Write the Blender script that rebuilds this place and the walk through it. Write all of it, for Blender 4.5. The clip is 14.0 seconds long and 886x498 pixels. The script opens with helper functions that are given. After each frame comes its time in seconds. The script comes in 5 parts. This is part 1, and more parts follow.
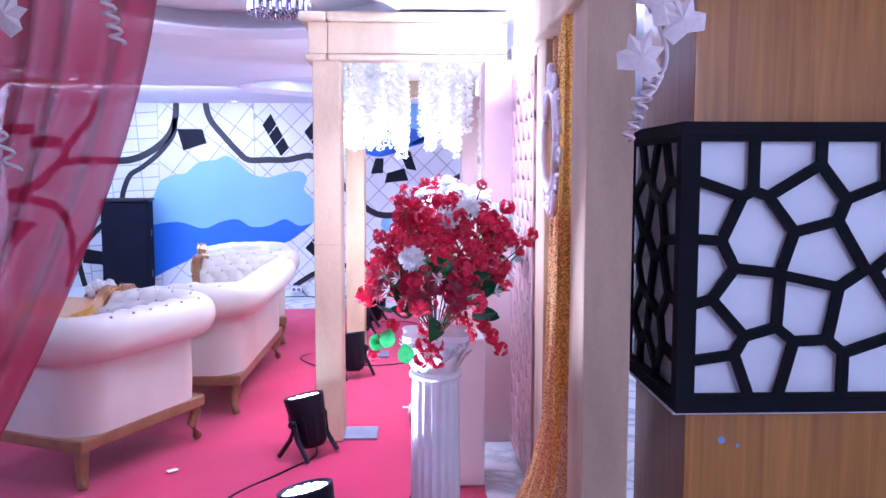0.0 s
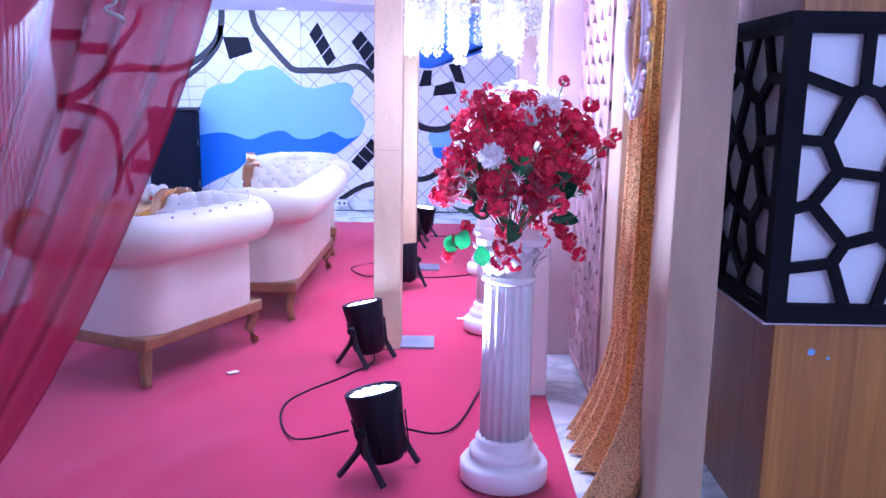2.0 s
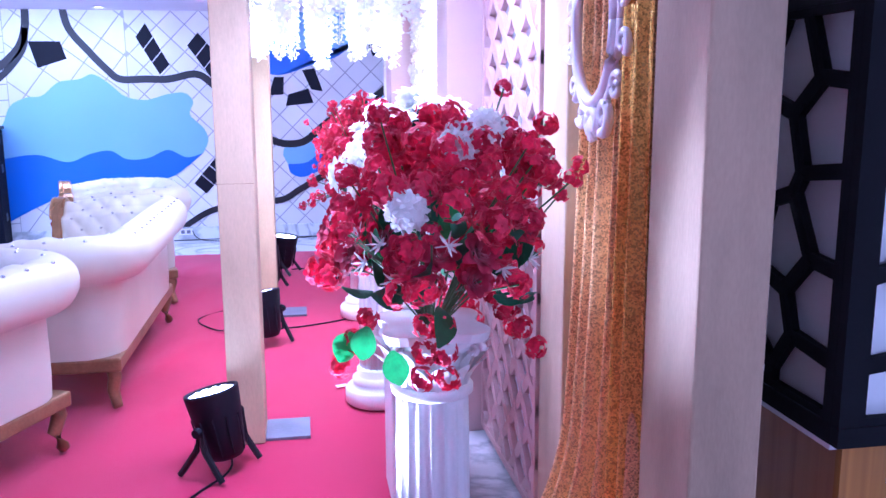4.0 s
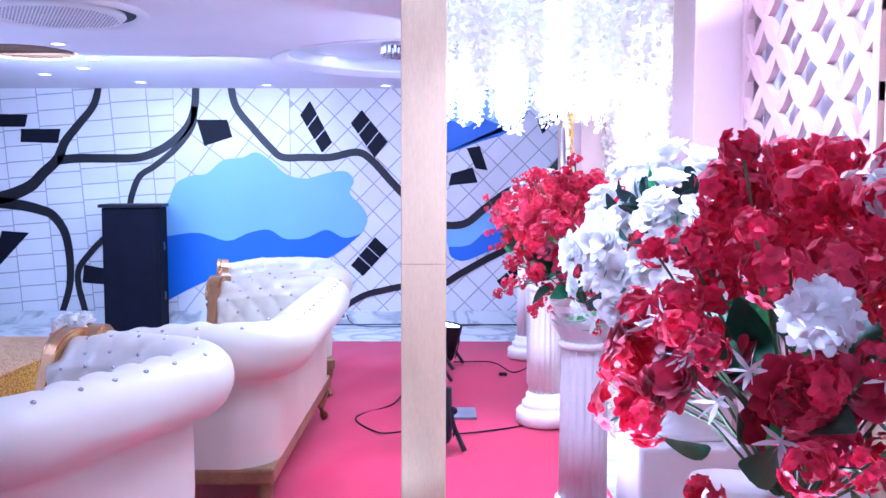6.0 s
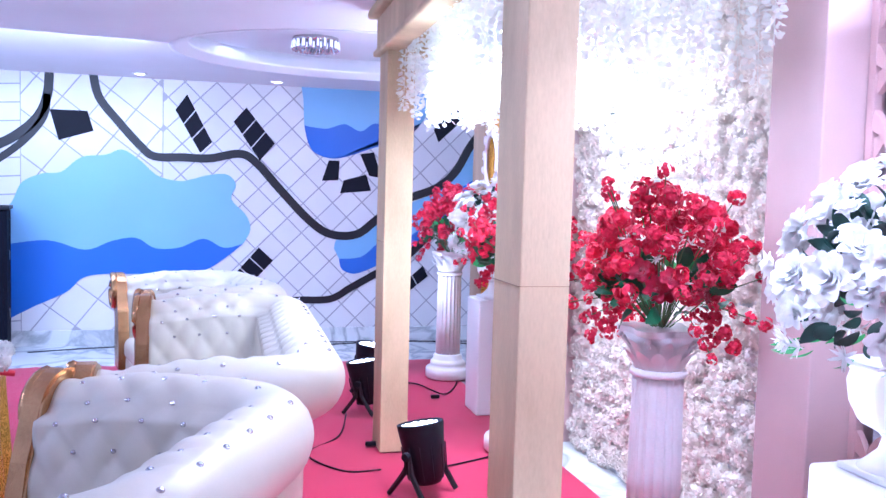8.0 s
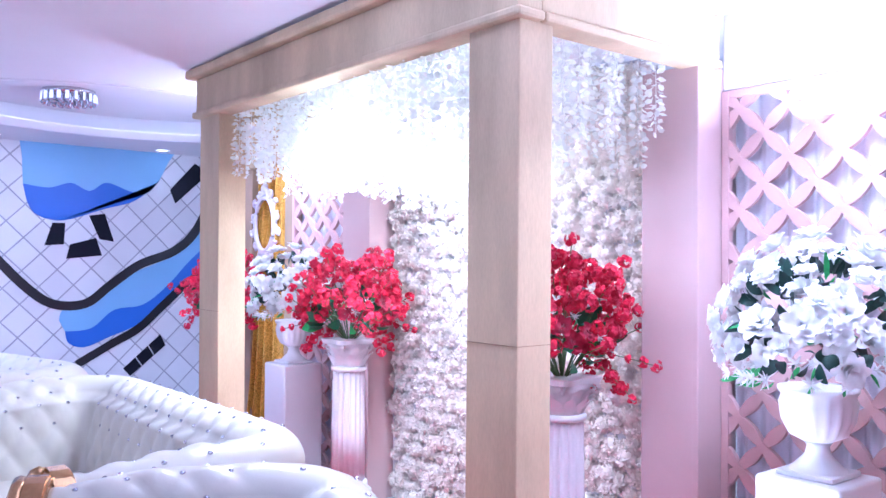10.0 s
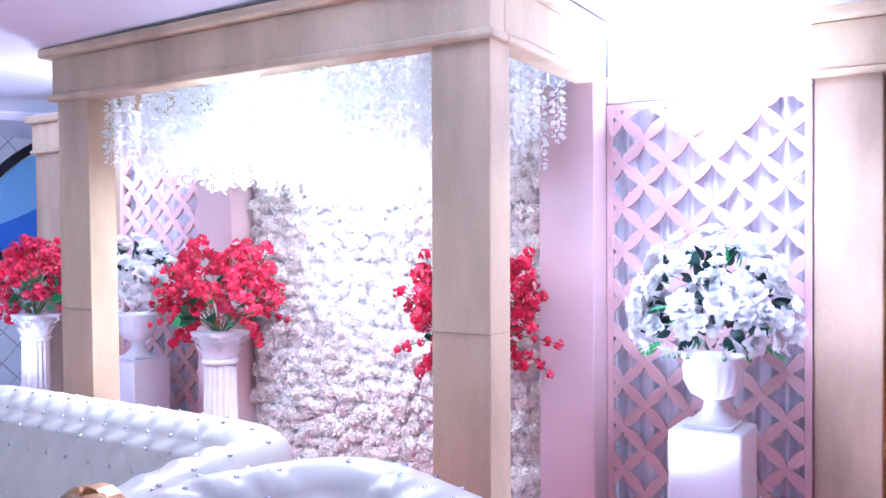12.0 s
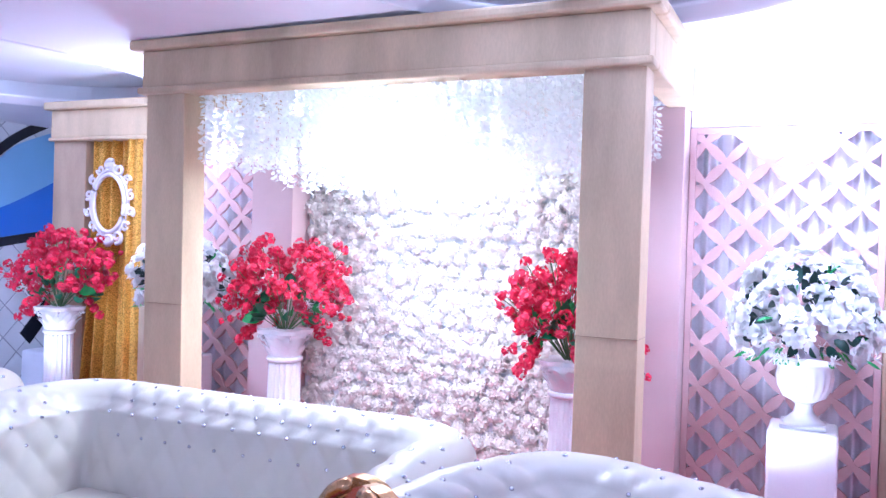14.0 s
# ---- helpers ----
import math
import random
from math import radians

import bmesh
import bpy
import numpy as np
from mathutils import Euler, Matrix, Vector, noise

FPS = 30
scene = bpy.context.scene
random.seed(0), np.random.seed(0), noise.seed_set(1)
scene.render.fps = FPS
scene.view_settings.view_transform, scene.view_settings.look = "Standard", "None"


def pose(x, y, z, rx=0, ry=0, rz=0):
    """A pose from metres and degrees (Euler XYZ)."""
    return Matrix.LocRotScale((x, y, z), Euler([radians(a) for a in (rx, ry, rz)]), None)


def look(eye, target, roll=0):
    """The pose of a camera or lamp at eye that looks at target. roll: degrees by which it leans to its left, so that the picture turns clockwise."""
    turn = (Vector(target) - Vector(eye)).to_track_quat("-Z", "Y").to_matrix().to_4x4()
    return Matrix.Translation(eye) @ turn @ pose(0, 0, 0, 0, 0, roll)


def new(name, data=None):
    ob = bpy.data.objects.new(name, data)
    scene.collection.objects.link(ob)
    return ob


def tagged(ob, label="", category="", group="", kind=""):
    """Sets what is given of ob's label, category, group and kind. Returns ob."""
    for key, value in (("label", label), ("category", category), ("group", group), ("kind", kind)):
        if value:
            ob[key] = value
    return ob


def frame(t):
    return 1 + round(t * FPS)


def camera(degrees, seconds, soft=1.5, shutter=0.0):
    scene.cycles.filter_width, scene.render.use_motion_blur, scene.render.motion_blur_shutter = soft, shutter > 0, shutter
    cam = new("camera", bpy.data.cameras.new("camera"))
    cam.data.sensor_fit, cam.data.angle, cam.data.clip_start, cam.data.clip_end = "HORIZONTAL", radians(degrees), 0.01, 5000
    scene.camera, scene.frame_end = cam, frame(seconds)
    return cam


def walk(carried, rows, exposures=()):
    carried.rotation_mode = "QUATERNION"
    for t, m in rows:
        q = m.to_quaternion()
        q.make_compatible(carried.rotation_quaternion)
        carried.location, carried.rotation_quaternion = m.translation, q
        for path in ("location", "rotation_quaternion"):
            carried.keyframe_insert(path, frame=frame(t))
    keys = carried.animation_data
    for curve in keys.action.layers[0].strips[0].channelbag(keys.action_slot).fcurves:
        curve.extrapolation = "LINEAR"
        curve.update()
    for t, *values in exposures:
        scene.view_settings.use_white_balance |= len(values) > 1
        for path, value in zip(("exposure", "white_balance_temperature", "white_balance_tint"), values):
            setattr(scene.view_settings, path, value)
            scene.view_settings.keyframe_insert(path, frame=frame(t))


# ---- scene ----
cam = camera(56.1, 14.0)
# seconds, eye, target, roll
PATH = [
    (0, (0.034, 0.153, 1.536), (0.102, 2.144, 1.349), 0.0),
    (0.5, (0.022, 0.128, 1.531), (0.039, 2.122, 1.374), -0.9),
    (1, (0.018, 0.123, 1.522), (0.032, 2.116, 1.365), -1.0),
    (1.5, (-0.006, 0.199, 1.482), (0.007, 2.189, 1.277), -0.4),
    (2, (-0.111, 0.256, 1.444), (-0.124, 2.221, 1.072), 0.9),
    (2.5, (-0.143, 0.405, 1.426), (0.032, 2.35, 0.994), -0.7),
    (2.7, (-0.122, 0.502, 1.427), (0.088, 2.439, 0.977), -0.8),
    (4.8, (-0.204, 1.585, 1.481), (0.145, 3.535, 1.206), -0.3),
    (5, (-0.183, 1.602, 1.475), (0.065, 3.57, 1.224), -0.3),
    (5.5, (-0.221, 1.848, 1.385), (-0.19, 3.843, 1.25), 0.5),
    (6, (-0.384, 2.056, 1.381), (-0.384, 4.051, 1.231), -0.0),
    (6.5, (-0.622, 2.267, 1.357), (-0.744, 4.258, 1.205), -1.4),
    (7, (-0.884, 2.467, 1.373), (-1.069, 4.453, 1.229), -1.0),
    (7.5, (-1.124, 2.541, 1.363), (-1.106, 4.536, 1.228), 0.9),
    (8, (-1.284, 2.595, 1.365), (-0.796, 4.531, 1.244), 1.5),
    (8.5, (-1.482, 2.721, 1.384), (-0.617, 4.523, 1.301), 2.1),
    (9, (-1.749, 2.877, 1.392), (-0.739, 4.603, 1.419), 1.4),
    (9.2, (-1.861, 2.903, 1.382), (-0.75, 4.566, 1.419), 1.2),
    (11.3, (-2.805, 3.09, 1.403), (-1.365, 4.478, 1.39), -1.1),
    (11.5, (-2.856, 3.182, 1.414), (-1.296, 4.435, 1.395), -0.9),
    (12, (-2.989, 3.411, 1.456), (-1.288, 4.463, 1.431), -0.3),
    (12.5, (-3.208, 3.619, 1.447), (-1.462, 4.595, 1.438), -0.1),
    (13, (-3.363, 3.771, 1.444), (-1.605, 4.726, 1.432), 0.6),
    (13.5, (-3.465, 4.003, 1.473), (-1.68, 4.904, 1.447), 1.0),
    (14, (-3.576, 4.139, 1.469), (-1.759, 4.974, 1.45), 1.8),
]
# seconds, stops, kelvin, tint: the clip's camera cools its picture toward the entrance
EXPOSURES = [(0.0, -0.22, 4800, 24), (2.5, -0.2, 4380, 30), (5.0, -0.24, 4420, 24), (7.5, -0.2, 4760, 13), (9.0, -0.26, 4720, 15), (14.0, -0.25, 4700, 14)]
walk(cam, [(t, look(eye, target, roll)) for t, eye, target, roll in PATH], EXPOSURES)

# ---------------------------------------------------------------- light
CEIL = 2.40
world = bpy.data.worlds.new("world")
world.use_nodes = True
scene.world = world
world.node_tree.nodes["Background"].inputs[0].default_value = (0.75, 0.72, 0.9, 1)
world.node_tree.nodes["Background"].inputs[1].default_value = 0.3


def ceil_drop(y):
    """The plaster falls a little toward the tiled wall."""
    return 0.052 * max(0.0, (y - 6.0) / 4.36)


def area_lamp(name, m, sx, sy, power, colour, spread=180):
    data = bpy.data.lights.new(name, "AREA")
    data.shape, data.size, data.size_y, data.energy, data.color = "RECTANGLE", sx, sy, power, colour
    data.spread = radians(spread)
    ob = new(name, data)
    ob.matrix_world = m
    return ob


COOL = (0.80, 0.80, 1.0)


def spot_lamp(name, eye, target, power, colour, angle):
    data = bpy.data.lights.new(name, "SPOT")
    data.energy, data.color, data.spot_size, data.spot_blend, data.shadow_soft_size = power, colour, radians(angle), 0.6, 0.07
    ob = new(name, data)
    ob.matrix_world = look(eye, target)
    return ob


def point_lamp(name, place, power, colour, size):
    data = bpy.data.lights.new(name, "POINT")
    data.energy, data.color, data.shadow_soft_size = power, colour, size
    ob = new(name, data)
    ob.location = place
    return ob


# LED floods under the canopy roof and over the back panels
area_lamp("canopy_lamp", look((0.02, 5.95, 2.06), (0.36, 5.95, 0.0)), 0.4, 1.7, 130, (1.0, 0.95, 0.93), 160)
area_lamp("panel_lamp_near", look((0.05, 4.1, 2.36), (0.50, 4.1, 0.0)), 0.25, 1.3, 47, (0.95, 0.90, 1.0), 115)
area_lamp("panel_lamp_far", look((0.30, 7.9, 2.36), (0.50, 7.9, 0.0)), 0.2, 1.0, 25, (0.95, 0.90, 1.0), 120)
area_lamp("panel_uplight_near", look((0.95, 4.3, 2.05), (0.6, 4.3, 3.0)), 0.2, 1.6, 95, (0.90, 0.88, 1.0))
area_lamp("panel_uplight_far", look((0.95, 7.6, 2.05), (0.6, 7.6, 3.0)), 0.2, 1.6, 125, (0.90, 0.88, 1.0))
# stage cans on the floor
for eye, target, power, cone in (((-0.35, 3.22, 0.36), (0.03, 3.15, 1.15), 200, 85), ((-0.52, 4.53, 0.36), (0.20, 4.22, 1.10), 90, 60), ((-0.41, 6.24, 0.36), (0.4, 5.75, 2.0), 90, 85), ((-0.45, 7.72, 0.36), (0.5, 6.3, 1.8), 50, 85), ((-0.35, 8.3, 0.36), (0.15, 8.5, 1.1), 50, 85)):
    spot_lamp("can_lamp", eye, target, power, (0.92, 0.93, 1.0), cone)
# cove light of the two ceiling recesses and the downlights near the tiled wall
area_lamp("cove_lamp_near", look((-0.95, 4.85, 2.50), (-0.95, 4.85, 0)), 1.1, 1.1, 15, COOL)
area_lamp("cove_lamp_far", look((-0.5, 8.75, 2.50), (-0.5, 8.75, 0)), 1.8, 1.3, 22, COOL)
area_lamp("hall_lamp_mural", look((-2.9, 8.4, 2.33), (-3.1, 10.3, 0)), 2.2, 1.6, 150, (0.82, 0.86, 1.0))
# unseen fill lamps below the ceiling, added to brighten hall and entrance
point_lamp("hall_fill_front", (-4.2, 2.2, 2.05), 42, COOL, 0.3)
point_lamp("hall_fill_side", (-5.2, 5.2, 2.05), 92, COOL, 0.3)
point_lamp("entrance_fill", (1.3, -0.4, 2.2), 165, (0.88, 0.86, 1.0), 0.7)


# ---------------------------------------------------------------- materials
def material(name, colour, rough=0.6, metal=0.0, var=0.12, scale=6.0, bump=0.15, bscale=90.0, dist=0.003, coat=0.0, sheen=0.0, stain=0.0, stretch=(1, 1, 1), rand=0.0, spec=0.5, thin=0.0):
    m = bpy.data.materials.new(name)
    m.use_nodes = True
    nt = m.node_tree
    b = nt.nodes["Principled BSDF"]
    b.inputs["Roughness"].default_value, b.inputs["Metallic"].default_value = rough, metal
    b.inputs["Coat Weight"].default_value, b.inputs["Sheen Weight"].default_value = coat, sheen
    b.inputs["Specular IOR Level"].default_value = spec
    co = nt.nodes.new("ShaderNodeTexCoord")
    mp = nt.nodes.new("ShaderNodeMapping")
    mp.inputs["Scale"].default_value = stretch
    nt.links.new(co.outputs["Object"], mp.inputs[0])
    big = nt.nodes.new("ShaderNodeTexNoise")
    big.inputs["Scale"].default_value, big.inputs["Detail"].default_value = scale, 5
    fine = nt.nodes.new("ShaderNodeTexNoise")
    fine.inputs["Scale"].default_value, fine.inputs["Detail"].default_value = bscale, 3
    nt.links.new(mp.outputs[0], big.inputs[0])
    nt.links.new(mp.outputs[0], fine.inputs[0])
    ramp = nt.nodes.new("ShaderNodeValToRGB")
    dark = [c * (1 - var - stain) for c in colour]
    lite = [min(1, c * (1 + var * 0.5)) for c in colour]
    ramp.color_ramp.elements[0].position, ramp.color_ramp.elements[0].color = 0.3, (*dark, 1)
    ramp.color_ramp.elements[1].position, ramp.color_ramp.elements[1].color = 0.62, (*lite, 1)
    nt.links.new(big.outputs["Fac"], ramp.inputs[0])
    mix = nt.nodes.new("ShaderNodeMix")
    mix.data_type, mix.blend_type = "RGBA", "MULTIPLY"
    mix.inputs["Factor"].default_value = min(1, var * 1.5)
    nt.links.new(ramp.outputs[0], mix.inputs["A"])
    nt.links.new(fine.outputs["Fac"], mix.inputs["B"])
    out = mix.outputs["Result"]
    if rand:
        info = nt.nodes.new("ShaderNodeObjectInfo")
        hsv = nt.nodes.new("ShaderNodeHueSaturation")
        rng = nt.nodes.new("ShaderNodeMapRange")
        rng.inputs["To Min"].default_value, rng.inputs["To Max"].default_value = 1 - rand, 1 + rand * 0.4
        nt.links.new(info.outputs["Random"], rng.inputs["Value"])
        nt.links.new(rng.outputs[0], hsv.inputs["Value"])
        nt.links.new(out, hsv.inputs["Color"])
        out = hsv.outputs[0]
    nt.links.new(out, b.inputs["Base Color"])
    bp = nt.nodes.new("ShaderNodeBump")
    bp.inputs["Strength"].default_value, bp.inputs["Distance"].default_value = bump, dist
    nt.links.new(fine.outputs["Fac"], bp.inputs["Height"])
    nt.links.new(bp.outputs[0], b.inputs["Normal"])
    if thin:
        # light that passes through a petal or leaf
        tr = nt.nodes.new("ShaderNodeBsdfTranslucent")
        mx = nt.nodes.new("ShaderNodeMixShader")
        mx.inputs[0].default_value = thin
        nt.links.new(out, tr.inputs["Color"])
        nt.links.new(b.outputs[0], mx.inputs[1])
        nt.links.new(tr.outputs[0], mx.inputs[2])
        nt.links.new(mx.outputs[0], nt.nodes["Material Output"].inputs["Surface"])
    return m


def glow(name, colour, strength):
    m = bpy.data.materials.new(name)
    m.use_nodes = True
    b = m.node_tree.nodes["Principled BSDF"]
    b.inputs["Base Color"].default_value = (*colour, 1)
    b.inputs["Emission Color"].default_value = (*colour, 1)
    b.inputs["Emission Strength"].default_value = strength
    return m


def sequin(name, colour, deep):
    """Cloth sewn with small glinting discs."""
    m = material(name, colour, 0.35, 0.55, 0.2, 9, 0.0)
    nt = m.node_tree
    b = nt.nodes["Principled BSDF"]
    co = nt.nodes.new("ShaderNodeTexCoord")
    v = nt.nodes.new("ShaderNodeTexVoronoi")
    v.inputs["Scale"].default_value = 240
    nt.links.new(co.outputs["Object"], v.inputs[0])
    ramp = nt.nodes.new("ShaderNodeValToRGB")
    ramp.color_ramp.elements[0].color = (*deep, 1)
    ramp.color_ramp.elements[1].color = (*colour, 1)
    sep = nt.nodes.new("ShaderNodeSeparateColor")
    nt.links.new(v.outputs["Color"], sep.inputs[0])
    nt.links.new(sep.outputs[0], ramp.inputs[0])
    nt.links.new(ramp.outputs[0], b.inputs["Base Color"])
    bp = nt.nodes.new("ShaderNodeBump")
    bp.inputs["Strength"].default_value, bp.inputs["Distance"].default_value = 0.8, 0.004
    nt.links.new(sep.outputs[1], bp.inputs["Height"])
    nt.links.new(bp.outputs[0], b.inputs["Normal"])
    rr = nt.nodes.new("ShaderNodeMapRange")
    rr.inputs["To Min"].default_value, rr.inputs["To Max"].default_value = 0.12, 0.6
    nt.links.new(sep.outputs[2], rr.inputs["Value"])
    nt.links.new(rr.outputs[0], b.inputs["Roughness"])
    return m


def sheer(name, colour, clear):
    m = bpy.data.materials.new(name)
    m.use_nodes = True
    nt = m.node_tree
    b = nt.nodes["Principled BSDF"]
    b.inputs["Base Color"].default_value, b.inputs["Roughness"].default_value = (*colour, 1), 0.7
    b.inputs["Alpha"].default_value = 1 - clear
    w = nt.nodes.new("ShaderNodeTexNoise")
    w.inputs["Scale"].default_value, w.inputs["Detail"].default_value = 5, 4
    co = nt.nodes.new("ShaderNodeTexCoord")
    mp = nt.nodes.new("ShaderNodeMapping")
    mp.inputs["Scale"].default_value = (5, 0.25, 1)
    nt.links.new(co.outputs["UV"], mp.inputs[0])
    nt.links.new(mp.outputs[0], w.inputs[0])
    r = nt.nodes.new("ShaderNodeMapRange")
    r.inputs["From Min"].default_value, r.inputs["From Max"].default_value = 0.35, 0.65
    r.inputs["To Min"].default_value, r.inputs["To Max"].default_value = 1 - clear - 0.07, 1 - clear + 0.05
    nt.links.new(w.outputs["Fac"], r.inputs["Value"])
    nt.links.new(r.outputs[0], b.inputs["Alpha"])
    return m


def veneer(name, colour, dark):
    m = material(name, colour, 0.38, 0, 0.1, 3, 0.05, 160, 0.001, 0.25)
    nt = m.node_tree
    b = nt.nodes["Principled BSDF"]
    co = nt.nodes.new("ShaderNodeTexCoord")
    mp = nt.nodes.new("ShaderNodeMapping")
    mp.inputs["Scale"].default_value = (14, 14, 0.55)
    n = nt.nodes.new("ShaderNodeTexNoise")
    n.inputs["Scale"].default_value, n.inputs["Detail"].default_value, n.inputs["Distortion"].default_value = 2.2, 8, 0.7
    ramp = nt.nodes.new("ShaderNodeValToRGB")
    ramp.color_ramp.elements[0].position, ramp.color_ramp.elements[0].color = 0.3, (*dark, 1)
    ramp.color_ramp.elements[1].position, ramp.color_ramp.elements[1].color = 0.7, (*colour, 1)
    nt.links.new(co.outputs["Object"], mp.inputs[0])
    nt.links.new(mp.outputs[0], n.inputs[0])
    nt.links.new(n.outputs["Fac"], ramp.inputs[0])
    nt.links.new(ramp.outputs[0], b.inputs["Base Color"])
    return m


def marble(name, colour, vein):
    m = material(name, colour, 0.18, 0, 0.05, 2, 0.0)
    nt = m.node_tree
    b = nt.nodes["Principled BSDF"]
    co = nt.nodes.new("ShaderNodeTexCoord")
    n = nt.nodes.new("ShaderNodeTexNoise")
    n.inputs["Scale"].default_value, n.inputs["Detail"].default_value, n.inputs["Distortion"].default_value = 1.7, 9, 1.6
    ramp = nt.nodes.new("ShaderNodeValToRGB")
    e = ramp.color_ramp.elements
    e[0].position, e[0].color = 0.42, (*colour, 1)
    e[1].position, e[1].color = 0.56, (*colour, 1)
    k = e.new(0.49)
    k.color = (*vein, 1)
    nt.links.new(co.outputs["Object"], n.inputs[0])
    nt.links.new(n.outputs["Fac"], ramp.inputs[0])
    nt.links.new(ramp.outputs[0], b.inputs["Base Color"])
    return m


